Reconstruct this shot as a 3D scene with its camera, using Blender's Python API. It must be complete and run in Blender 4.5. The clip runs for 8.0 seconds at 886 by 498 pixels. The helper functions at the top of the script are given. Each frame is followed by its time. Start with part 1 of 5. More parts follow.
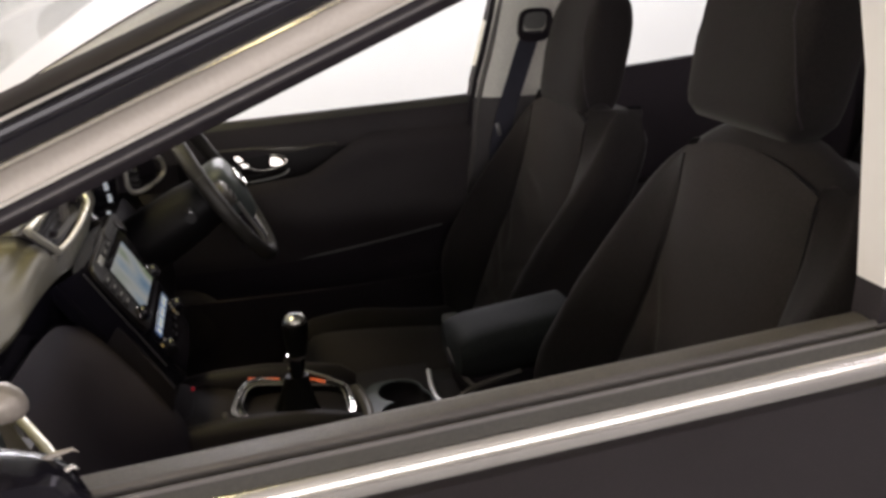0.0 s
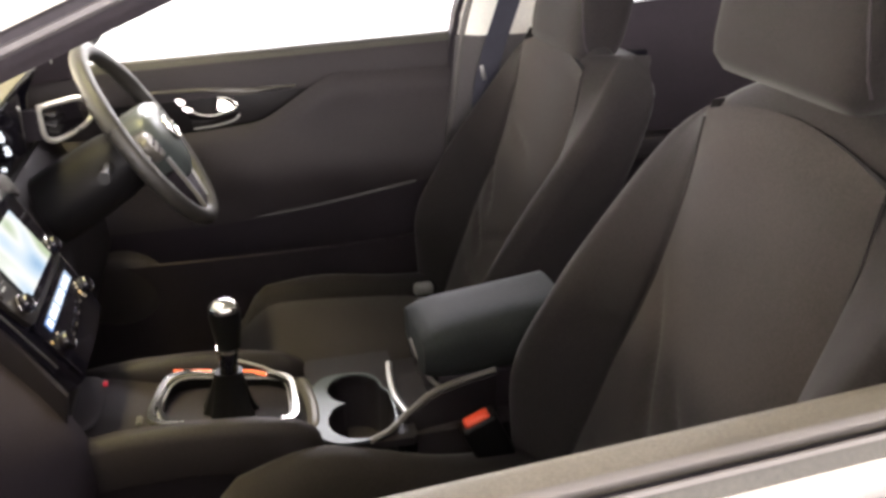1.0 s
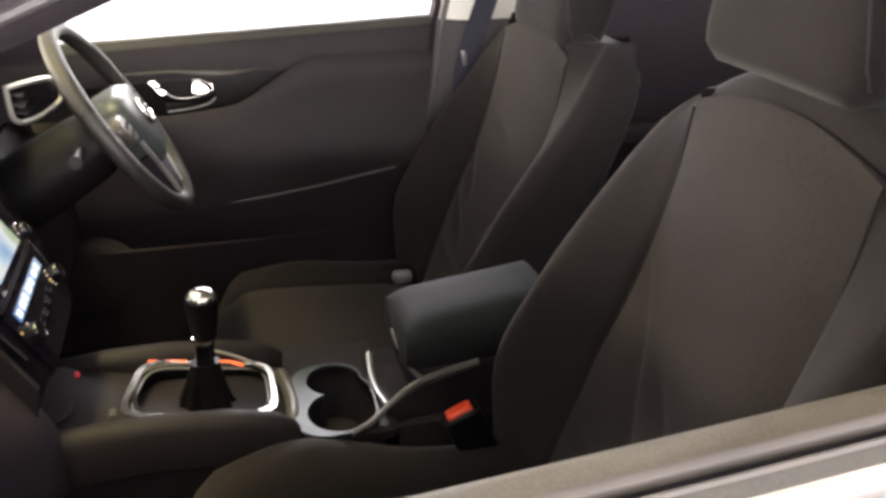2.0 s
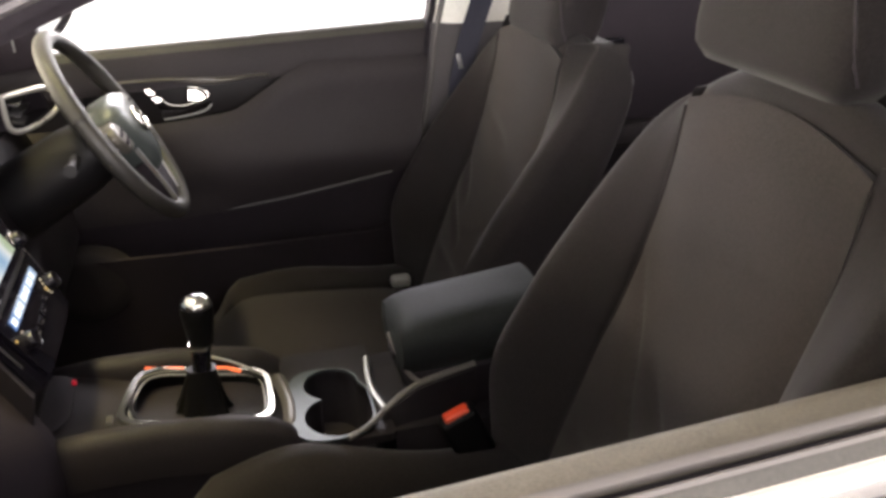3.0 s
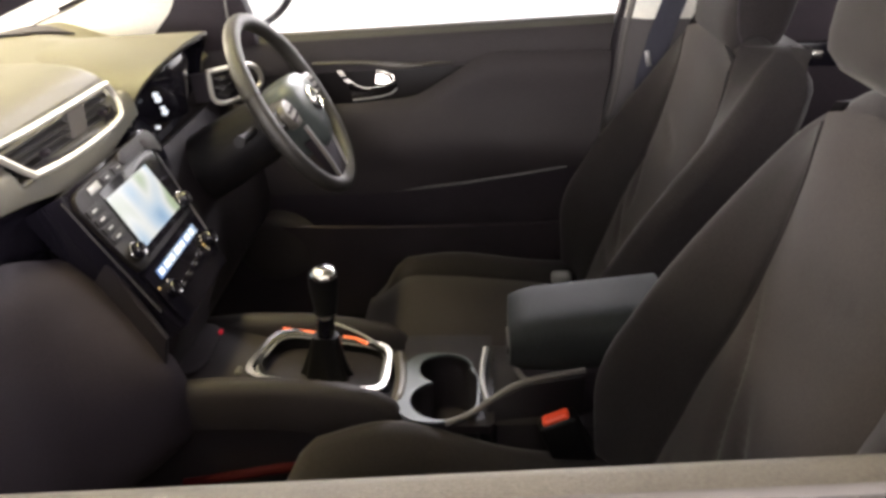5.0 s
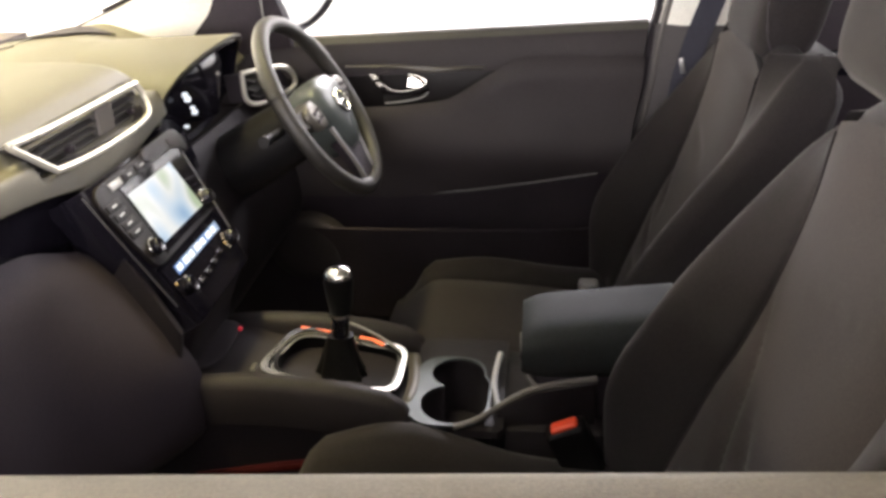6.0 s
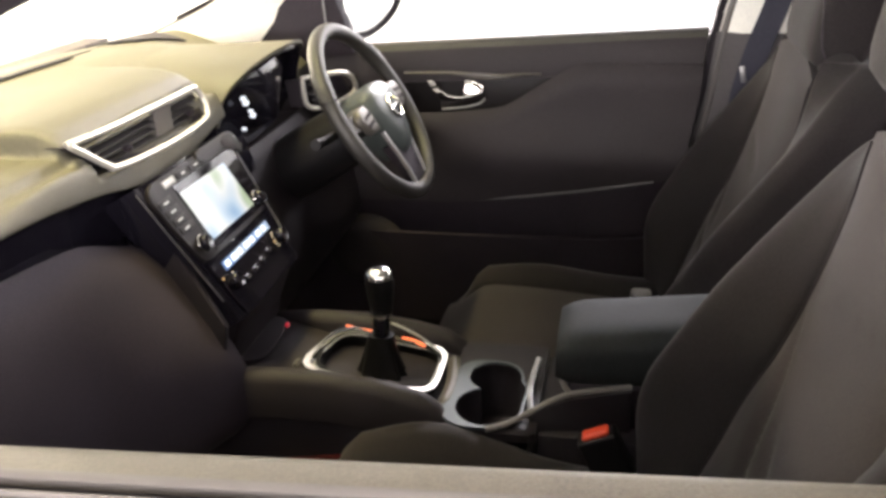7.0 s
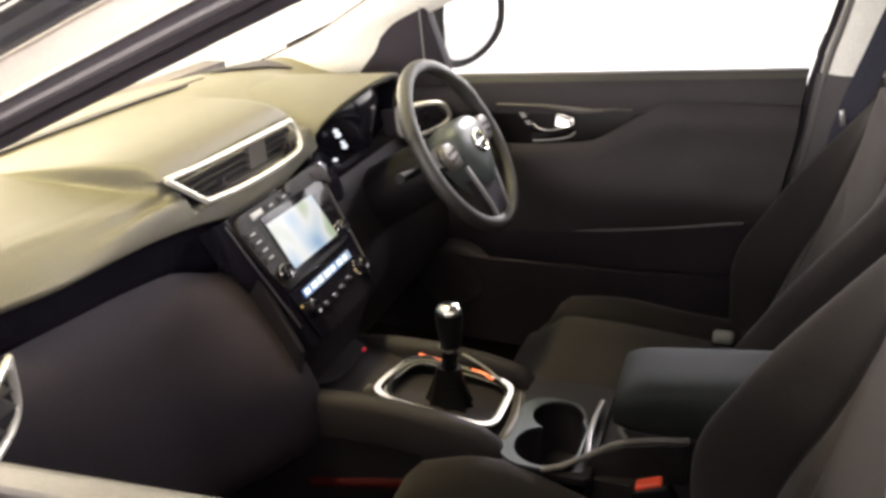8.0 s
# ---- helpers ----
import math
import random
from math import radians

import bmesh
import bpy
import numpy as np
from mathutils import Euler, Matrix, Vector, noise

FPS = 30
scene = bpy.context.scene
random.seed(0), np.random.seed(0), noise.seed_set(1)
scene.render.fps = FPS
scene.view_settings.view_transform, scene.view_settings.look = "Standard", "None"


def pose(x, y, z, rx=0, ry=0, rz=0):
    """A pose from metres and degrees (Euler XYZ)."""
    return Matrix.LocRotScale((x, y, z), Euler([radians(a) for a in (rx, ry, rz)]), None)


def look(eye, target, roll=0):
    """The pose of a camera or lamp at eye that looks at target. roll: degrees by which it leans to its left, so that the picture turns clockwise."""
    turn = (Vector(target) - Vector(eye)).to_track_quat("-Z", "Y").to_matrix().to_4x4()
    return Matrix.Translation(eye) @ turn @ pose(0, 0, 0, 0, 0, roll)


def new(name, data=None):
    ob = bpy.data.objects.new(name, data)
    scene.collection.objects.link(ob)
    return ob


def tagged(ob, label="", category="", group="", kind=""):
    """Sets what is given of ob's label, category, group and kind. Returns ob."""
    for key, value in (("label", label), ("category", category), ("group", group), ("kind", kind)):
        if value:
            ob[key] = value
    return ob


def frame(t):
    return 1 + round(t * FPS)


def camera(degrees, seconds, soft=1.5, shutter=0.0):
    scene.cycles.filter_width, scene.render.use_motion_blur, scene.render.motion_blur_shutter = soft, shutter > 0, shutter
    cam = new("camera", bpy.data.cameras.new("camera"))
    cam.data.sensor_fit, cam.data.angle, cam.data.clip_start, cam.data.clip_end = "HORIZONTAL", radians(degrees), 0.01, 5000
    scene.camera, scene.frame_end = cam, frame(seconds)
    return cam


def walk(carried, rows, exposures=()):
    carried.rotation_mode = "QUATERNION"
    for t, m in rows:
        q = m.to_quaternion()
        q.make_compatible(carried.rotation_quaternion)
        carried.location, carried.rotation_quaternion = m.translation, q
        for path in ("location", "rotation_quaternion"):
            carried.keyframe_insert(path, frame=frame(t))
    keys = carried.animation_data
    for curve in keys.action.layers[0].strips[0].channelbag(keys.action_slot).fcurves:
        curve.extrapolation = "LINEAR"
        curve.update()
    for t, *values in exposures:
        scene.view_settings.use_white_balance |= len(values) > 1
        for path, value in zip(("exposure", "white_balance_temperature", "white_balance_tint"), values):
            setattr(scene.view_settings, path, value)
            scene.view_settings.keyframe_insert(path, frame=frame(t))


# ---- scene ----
cam = camera(55.4, 8.0, soft=3.3)
PATH = [
    (0, (-0.061, -1.275, 1.356), (0.385, 0.557, 0.69), -1.7),
    (0.5, (0.034, -1.122, 1.35), (0.436, 0.673, 0.565), -1.4),
    (1, (0.041, -1.046, 1.33), (0.484, 0.726, 0.516), -0.4),
    (1.5, (0.033, -1.02, 1.328), (0.528, 0.721, 0.478), 1.1),
    (3, (0.045, -1.024, 1.325), (0.539, 0.724, 0.487), -0.1),
    (3.5, (0.104, -1.031, 1.328), (0.382, 0.758, 0.478), -0.6),
    (4, (0.169, -1.031, 1.328), (0.278, 0.776, 0.478), -1.1),
    (4.5, (0.189, -1.044, 1.331), (0.198, 0.762, 0.472), -1.3),
    (6, (0.269, -1.042, 1.327), (0.06, 0.761, 0.487), -1.6),
    (6.5, (0.282, -1.047, 1.328), (0.032, 0.752, 0.491), -1.8),
    (7, (0.329, -1.05, 1.327), (-0.069, 0.731, 0.509), -2.5),
    (7.5, (0.369, -1.046, 1.352), (-0.224, 0.682, 0.538), -3.4),
    (8, (0.399, -1.047, 1.39), (-0.262, 0.662, 0.588), -3.0),
]
EXPOSURES = [(0.0, -1.34), (0.5, 0.0), (1.0, 0.75), (1.5, 0.48), (3.0, 0.38), (6.5, 0.42), (7.5, 0.62), (8.0, 0.27)]
walk(cam, [(t, look(eye, target, roll)) for t, eye, target, roll in PATH], exposures=EXPOSURES)

# ---------------------------------------------------------------- world, lamps
world = bpy.data.worlds.new("world")
world.use_nodes = True
scene.world = world
world.node_tree.nodes["Background"].inputs[0].default_value = (0.9, 0.92, 1.0, 1)
world.node_tree.nodes["Background"].inputs[1].default_value = 0.1


def lamp(x, y, z, sx, sy, watts, color, target, spread):
    d = bpy.data.lights.new("added_lamp", "AREA")
    d.shape, d.size, d.size_y, d.energy, d.color, d.spread = "RECTANGLE", sx, sy, watts, color, radians(spread)
    ob = new("added_lamp", d)
    ob.matrix_world = look((x, y, z), target)
    return ob


# ceiling lamps added out of view to brighten the dash, seats and hall
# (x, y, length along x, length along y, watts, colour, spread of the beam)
ADDED_PANELS = [
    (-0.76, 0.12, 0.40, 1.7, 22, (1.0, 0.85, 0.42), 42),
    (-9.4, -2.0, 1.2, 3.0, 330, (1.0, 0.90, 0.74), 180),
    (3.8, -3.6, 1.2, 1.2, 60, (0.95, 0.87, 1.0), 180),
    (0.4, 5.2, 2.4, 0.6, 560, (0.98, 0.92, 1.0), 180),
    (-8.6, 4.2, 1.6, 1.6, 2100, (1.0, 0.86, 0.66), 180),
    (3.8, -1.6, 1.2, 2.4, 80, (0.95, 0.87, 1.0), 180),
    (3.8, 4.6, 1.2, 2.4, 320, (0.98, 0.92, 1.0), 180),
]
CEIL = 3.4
for px, py, sx, sy, watts, color, spread in ADDED_PANELS:
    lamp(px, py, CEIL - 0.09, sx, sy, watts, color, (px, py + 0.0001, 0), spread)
# daylight lamps in two added, unseen hall windows, ahead of and beside the car
WIN = (-3.4, -1.0, 1.2, 2.9)
RX0, RX1, RY0, RY1 = -11.0, 6.5, -5.0, 6.0
lamp(RX0 - 0.12, (WIN[0] + WIN[1]) / 2, (WIN[2] + WIN[3]) / 2, WIN[1] - WIN[0] - 0.1, WIN[3] - WIN[2] - 0.1, 480, (0.88, 0.89, 1.0), (0, (WIN[0] + WIN[1]) / 2, (WIN[2] + WIN[3]) / 2), 180)
SIDE = (-2.6, 3.4, 1.25, 2.45)
lamp((SIDE[0] + SIDE[1]) / 2, RY0 - 0.12, (SIDE[2] + SIDE[3]) / 2, SIDE[1] - SIDE[0] - 0.1, SIDE[3] - SIDE[2] - 0.1, 320, (1.0, 0.92, 0.94), ((SIDE[0] + SIDE[1]) / 2, 0, (SIDE[2] + SIDE[3]) / 2), 180)


# ---------------------------------------------------------------- materials
def material(name, base, rough=0.5, metal=0.0, grain=0.0, grain_scale=300.0, blotch=0.15, blotch_scale=6.0,
             bump=0.0, bump_scale=500.0, coat=0.0, sheen=0.0, weave=0.0, spec=0.5, rough_var=0.1, emit=None, power=0.0):
    m = bpy.data.materials.new(name)
    m.use_nodes = True
    nt = m.node_tree
    b = nt.nodes["Principled BSDF"]
    b.inputs["Metallic"].default_value = metal
    b.inputs["Coat Weight"].default_value = coat
    b.inputs["Coat Roughness"].default_value = 0.04
    b.inputs["Sheen Weight"].default_value = sheen
    b.inputs["Sheen Roughness"].default_value = 0.5
    b.inputs["Specular IOR Level"].default_value = spec
    if emit:
        b.inputs["Emission Color"].default_value = (*emit, 1)
        b.inputs["Emission Strength"].default_value = power
    co = nt.nodes.new("ShaderNodeTexCoord")
    n1 = nt.nodes.new("ShaderNodeTexNoise")
    n1.inputs["Scale"].default_value, n1.inputs["Detail"].default_value = blotch_scale, 4
    n2 = nt.nodes.new("ShaderNodeTexNoise")
    n2.inputs["Scale"].default_value, n2.inputs["Detail"].default_value = grain_scale, 2
    for n in (n1, n2):
        nt.links.new(co.outputs["Object"], n.inputs["Vector"])

    def ranged(src, amount):
        r = nt.nodes.new("ShaderNodeMapRange")
        r.inputs["From Min"].default_value, r.inputs["From Max"].default_value = 0.3, 0.7
        r.inputs["To Min"].default_value, r.inputs["To Max"].default_value = 1 - amount, 1 + amount
        nt.links.new(src, r.inputs["Value"])
        return r.outputs["Result"]

    mul = nt.nodes.new("ShaderNodeMath")
    mul.operation = "MULTIPLY"
    nt.links.new(ranged(n1.outputs["Fac"], blotch), mul.inputs[0])
    nt.links.new(ranged(n2.outputs["Fac"], grain), mul.inputs[1])
    vm = nt.nodes.new("ShaderNodeVectorMath")
    vm.operation = "SCALE"
    vm.inputs[0].default_value = base
    nt.links.new(mul.outputs[0], vm.inputs["Scale"])
    nt.links.new(vm.outputs[0], b.inputs["Base Color"])
    rm = nt.nodes.new("ShaderNodeMath")
    rm.operation = "MULTIPLY"
    rm.inputs[1].default_value = rough
    nt.links.new(ranged(n1.outputs["Fac"], rough_var), rm.inputs[0])
    nt.links.new(rm.outputs[0], b.inputs["Roughness"])
    height = None
    if weave:
        waves = []
        for axis in ("Y", "Z"):
            w = nt.nodes.new("ShaderNodeTexWave")
            w.bands_direction = axis
            w.inputs["Scale"].default_value, w.inputs["Distortion"].default_value = 130, 0.6
            nt.links.new(co.outputs["Object"], w.inputs["Vector"])
            waves.append(w)
        mx = nt.nodes.new("ShaderNodeMath")
        mx.operation = "MULTIPLY"
        nt.links.new(waves[0].outputs["Fac"], mx.inputs[0])
        nt.links.new(waves[1].outputs["Fac"], mx.inputs[1])
        height, strength = mx.outputs[0], weave
    elif bump:
        n3 = nt.nodes.new("ShaderNodeTexNoise")
        n3.inputs["Scale"].default_value, n3.inputs["Detail"].default_value = bump_scale, 3
        nt.links.new(co.outputs["Object"], n3.inputs["Vector"])
        height, strength = n3.outputs["Fac"], bump
    if height:
        bp = nt.nodes.new("ShaderNodeBump")
        bp.inputs["Strength"].default_value, bp.inputs["Distance"].default_value = strength, 0.002
        nt.links.new(height, bp.inputs["Height"])
        nt.links.new(bp.outputs["Normal"], b.inputs["Normal"])
    return m


def glass_material(name, tint):
    m = bpy.data.materials.new(name)
    m.use_nodes = True
    nt = m.node_tree
    nt.nodes.remove(nt.nodes["Principled BSDF"])
    out = nt.nodes["Material Output"]
    tr, gl, mix = (nt.nodes.new(k) for k in ("ShaderNodeBsdfTransparent", "ShaderNodeBsdfGlossy", "ShaderNodeMixShader"))
    tr.inputs[0].default_value = (*tint, 1)
    gl.inputs["Roughness"].default_value = 0.01
    lw = nt.nodes.new("ShaderNodeLayerWeight")
    lw.inputs["Blend"].default_value = 0.5
    power, gain = nt.nodes.new("ShaderNodeMath"), nt.nodes.new("ShaderNodeMath")
    power.operation, gain.operation = "POWER", "MULTIPLY_ADD"
    power.inputs[1].default_value = 5.0
    gain.inputs[1].default_value, gain.inputs[2].default_value = 0.5, 0.02
    nt.links.new(lw.outputs["Facing"], power.inputs[0])
    nt.links.new(power.outputs[0], gain.inputs[0])
    nt.links.new(gain.outputs[0], mix.inputs[0])
    nt.links.new(tr.outputs[0], mix.inputs[1])
    nt.links.new(gl.outputs[0], mix.inputs[2])
    nt.links.new(mix.outputs[0], out.inputs["Surface"])
    return m


def screen_material(name, colors, power):
    """A lit display: a soft picture of sky and ground colours."""
    m = bpy.data.materials.new(name)
    m.use_nodes = True
    nt = m.node_tree
    b = nt.nodes["Principled BSDF"]
    b.inputs["Base Color"].default_value = (0.02, 0.02, 0.02, 1)
    b.inputs["Roughness"].default_value = 0.25
    co = nt.nodes.new("ShaderNodeTexCoord")
    n = nt.nodes.new("ShaderNodeTexNoise")
    n.inputs["Scale"].default_value, n.inputs["Detail"].default_value = 11, 1
    ramp = nt.nodes.new("ShaderNodeValToRGB")
    ramp.color_ramp.elements[0].position, ramp.color_ramp.elements[0].color = 0.36, (*colors[0], 1)
    ramp.color_ramp.elements[1].position, ramp.color_ramp.elements[1].color = 0.64, (*colors[-1], 1)
    for k, c in enumerate(colors[1:-1]):
        e = ramp.color_ramp.elements.new(0.36 + 0.28 * (k + 1) / (len(colors) - 1))
        e.color = (*c, 1)
    nt.links.new(co.outputs["Object"], n.inputs["Vector"])
    nt.links.new(n.outputs["Fac"], ramp.inputs[0])
    nt.links.new(ramp.outputs[0], b.inputs["Emission Color"])
    b.inputs["Emission Strength"].default_value = power
    return m


M = {
    "cloth": material("dark_seat_cloth", (0.0162, 0.0133, 0.0134), 0.9, grain=0.22, grain_scale=420, blotch=0.22, blotch_scale=9, weave=0.08, sheen=0.08, spec=0.2),
    "insert": material("seat_insert_cloth", (0.0250, 0.0206, 0.0196), 0.92, grain=0.2, grain_scale=380, blotch=0.24, blotch_scale=7, weave=0.09, sheen=0.08, spec=0.2),
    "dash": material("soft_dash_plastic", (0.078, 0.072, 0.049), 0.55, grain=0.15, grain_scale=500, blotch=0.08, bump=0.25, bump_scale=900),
    "plastic": material("black_grained_plastic", (0.027, 0.0216, 0.0260), 0.64, spec=0.15, grain=0.2, grain_scale=500, blotch=0.15, bump=0.25, bump_scale=800),
    "door": material("door_card_plastic", (0.030, 0.0252, 0.0262), 0.6, spec=0.24, grain=0.2, grain_scale=500, blotch=0.12, bump=0.25, bump_scale=800),
    # base raised to beige to carry the warm light on the near door top
    "sill": material("warm_lit_door_top", (0.130, 0.117, 0.090), 0.45, grain=0.15, grain_scale=400, blotch=0.15, blotch_scale=12, bump=0.2, bump_scale=700),
    "gloss": material("piano_black", (0.009, 0.008, 0.012), 0.12, spec=0.3, blotch=0.05, rough_var=0.5, coat=0.15),
    "chrome": material("satin_chrome", (0.76, 0.74, 0.69), 0.17, metal=1.0, blotch=0.04, rough_var=0.35),
    "silver": material("silver_trim", (0.55, 0.55, 0.54), 0.32, metal=0.9, blotch=0.06, grain=0.05, rough_var=0.25),
    "satin": material("satin_grey_plastic", (0.30, 0.30, 0.29), 0.38, metal=0.3, blotch=0.08, grain=0.08),
    "leather": material("black_leather", (0.024, 0.022, 0.019), 0.45, grain=0.2, blotch=0.15, bump=0.35, bump_scale=600),
    "rubber": material("black_rubber", (0.025, 0.021, 0.0245), 0.65, spec=0.25, blotch=0.2, grain=0.15),
    "paint": material("dark_metallic_paint", (0.013, 0.0095, 0.0105), 0.34, metal=0.2, spec=0.25, grain=0.25, grain_scale=900, blotch=0.06, coat=0.3, rough_var=0.15),
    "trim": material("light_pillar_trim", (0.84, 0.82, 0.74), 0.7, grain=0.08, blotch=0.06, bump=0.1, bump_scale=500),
    "paletrim": material("brightened_frame_plastic", (0.85, 0.82, 0.80), 0.5, blotch=0.05),
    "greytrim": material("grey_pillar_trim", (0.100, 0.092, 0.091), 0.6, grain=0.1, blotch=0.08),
    "belt": material("belt_webbing", (0.042, 0.042, 0.058), 0.8, grain=0.3, grain_scale=500, blotch=0.1),
    "carpet": material("dark_carpet", (0.110, 0.092, 0.102), 0.95, grain=0.5, grain_scale=250, blotch=0.3, bump=0.8, bump_scale=350),
    "liner": material("headliner", (0.45, 0.44, 0.41), 0.9, grain=0.1, blotch=0.06, bump=0.2, bump_scale=400),
    "red": material("red_plastic", (0.75, 0.07, 0.025), 0.4, blotch=0.1, grain=0.05),
    "redglow": material("lit_red_edge", (0.6, 0.08, 0.03), 0.3, emit=(1.0, 0.20, 0.06), power=0.9),
    "dimred": material("dim_red_edge", (0.026, 0.004, 0.005), 0.85, spec=0.05, emit=(1.0, 0.06, 0.05), power=0.003),
    "hub": material("grey_black_cover", (0.055, 0.064, 0.061), 0.34, spec=0.4, grain=0.1, blotch=0.1, bump=0.15, bump_scale=700),
    "redled": material("red_indicator", (0.4, 0.01, 0.02), 0.3, emit=(1.0, 0.03, 0.07), power=0.2),
    "amber": material("lit_amber_mark", (0.5, 0.35, 0.1), 0.3, emit=(1.0, 0.62, 0.22), power=0.30),
    "wall": material("white_wall_paint", (0.80, 0.79, 0.77), 0.8, grain=0.03, blotch=0.04, blotch_scale=0.8, bump=0.1, bump_scale=60),
    "floor": material("grey_painted_floor", (0.26, 0.255, 0.25), 0.35, grain=0.08, grain_scale=40, blotch=0.12, blotch_scale=0.7),
    "lampbody": material("white_lamp_housing", (0.75, 0.75, 0.74), 0.5, blotch=0.05),
    "ventframe": material("pale_satin_vent_frame", (0.66, 0.64, 0.57), 0.3, metal=0.45, blotch=0.06, grain=0.04, rough_var=0.3),
    "cupgrey": material("teal_grey_satin", (0.050, 0.062, 0.066), 0.44, metal=0.1, spec=0.35, blotch=0.1, grain=0.06),
    "armpad": material("soft_armrest_pad", (0.0170, 0.0192, 0.0193), 0.7, spec=0.25, grain=0.15, blotch=0.12, bump=0.2, bump_scale=700),
    "gaugelight": material("lit_gauge_mark", (0.6, 0.62, 0.65), 0.4, emit=(0.85, 0.92, 1.0), power=0.55),
    "silltop": material("khaki_grey_soft_plastic", (0.048, 0.045, 0.035), 0.6, grain=0.15, blotch=0.12),
    "edge": material("grey_beige_edge", (0.14, 0.13, 0.12), 0.5, blotch=0.1),
    "beige": material("beige_satin_frame", (0.33, 0.30, 0.26), 0.34, metal=0.35, blotch=0.08, grain=0.05),
    "knobblack": material("dull_black", (0.006, 0.0055, 0.006), 0.45, spec=0.2, blotch=0.1),
    "piping": material("dim_grey_piping", (0.05, 0.047, 0.046), 0.5, blotch=0.1),
    "bezel": material("grey_satin_bezel", (0.008, 0.0065, 0.006), 0.48, spec=0.25, blotch=0.1, grain=0.06),
    "railpad": material("near_black_soft_plastic", (0.0145, 0.0115, 0.0135), 0.6, spec=0.25, grain=0.2, grain_scale=500, blotch=0.15, bump=0.25, bump_scale=800),
    # brown of the handle recess, darkened for the shade inside it
    "recess": material("brown_shaded_recess", (0.009, 0.007, 0.0068), 0.45, spec=0.2, blotch=0.1, grain=0.06),
    "bridge": material("dull_beige_grey", (0.085, 0.078, 0.066), 0.42, metal=0.2, blotch=0.12, grain=0.06),
    "lcdmark": material("lit_white_figure", (0.6, 0.65, 0.7), 0.4, emit=(0.75, 0.86, 1.0), power=0.62),
    "dialmark": material("lit_dial_mark", (0.6, 0.5, 0.4), 0.4, emit=(1.0, 0.86, 0.62), power=0.45),
    "mirror": material("mirror_silver", (0.9, 0.9, 0.9), 0.02, metal=1.0, blotch=0.01),
    "glass": glass_material("clear_glass", (0.94, 0.96, 0.95)),
    "screen": screen_material("map_screen", [(0.25, 0.45, 0.72), (0.62, 0.76, 0.90), (0.92, 0.94, 0.92), (0.50, 0.60, 0.40)], 0.62),
    "lcd": screen_material("blue_lcd", [(0.20, 0.38, 0.80), (0.36, 0.56, 0.92), (0.72, 0.84, 1.0)], 0.55),
}

# ---------------------------------------------------------------- mesh helpers
ORIGIN = {}


def thing(name, origin, label, category, group="", kind=""):
    ob = new(name)
    ob.empty_display_size = 0.05
    ob.location = origin
    ORIGIN[ob] = Vector(origin)
    return tagged(ob, label, category, group, kind)


def part(name, bm, mat, parent=None, label="", sharp=38):
    """Links a bmesh, given in world metres, as one mesh object under a thing or a part."""
    o = ORIGIN[parent] if parent else Vector((0, 0, 0))
    bmesh.ops.recalc_face_normals(bm, faces=bm.faces)
    bmesh.ops.translate(bm, verts=bm.verts, vec=-o)
    me = bpy.data.meshes.new(name)
    bm.to_mesh(me)
    bm.free()
    me.materials.append(M[mat])
    me.polygons.foreach_set("use_smooth", [True] * len(me.polygons))
    me.set_sharp_from_angle(angle=radians(sharp))
    ob = new(name, me)
    if parent:
        ob.parent = parent
    ORIGIN[ob] = o
    return tagged(ob, label)


def structure(name, bm, mat, label, category):
    return tagged(part(name, bm, mat), label, category, kind="structure")


def B():
    return bmesh.new()


def box(x0, x1, y0, y1, z0, z1, r=0.0, seg=3, bm=None):
    bm = bm or B()
    res = bmesh.ops.create_cube(bm, size=1.0)
    vs = res["verts"]
    for v in vs:
        v.co = Vector(((x0 + x1) / 2 + v.co.x * (x1 - x0), (y0 + y1) / 2 + v.co.y * (y1 - y0), (z0 + z1) / 2 + v.co.z * (z1 - z0)))
    if r:
        es = list({e for v in vs for e in v.link_edges})
        bmesh.ops.bevel(bm, geom=es, offset=r, segments=seg, profile=0.5, affect="EDGES", clamp_overlap=True)
    return bm


def turned(bm, m):
    bmesh.ops.transform(bm, matrix=m, verts=bm.verts)
    return bm


def loft(loops, closed=True, cap=True, bm=None):
    bm = bm or B()
    rows = [[bm.verts.new(p) for p in lp] for lp in loops]
    n = len(rows[0])
    for a, b in zip(rows, rows[1:]):
        for i in range(n if closed else n - 1):
            j = (i + 1) % n
            bm.faces.new((a[i], a[j], b[j], b[i]))
    if cap and closed:
        bm.faces.new(rows[0])
        bm.faces.new(rows[-1])
    return bm


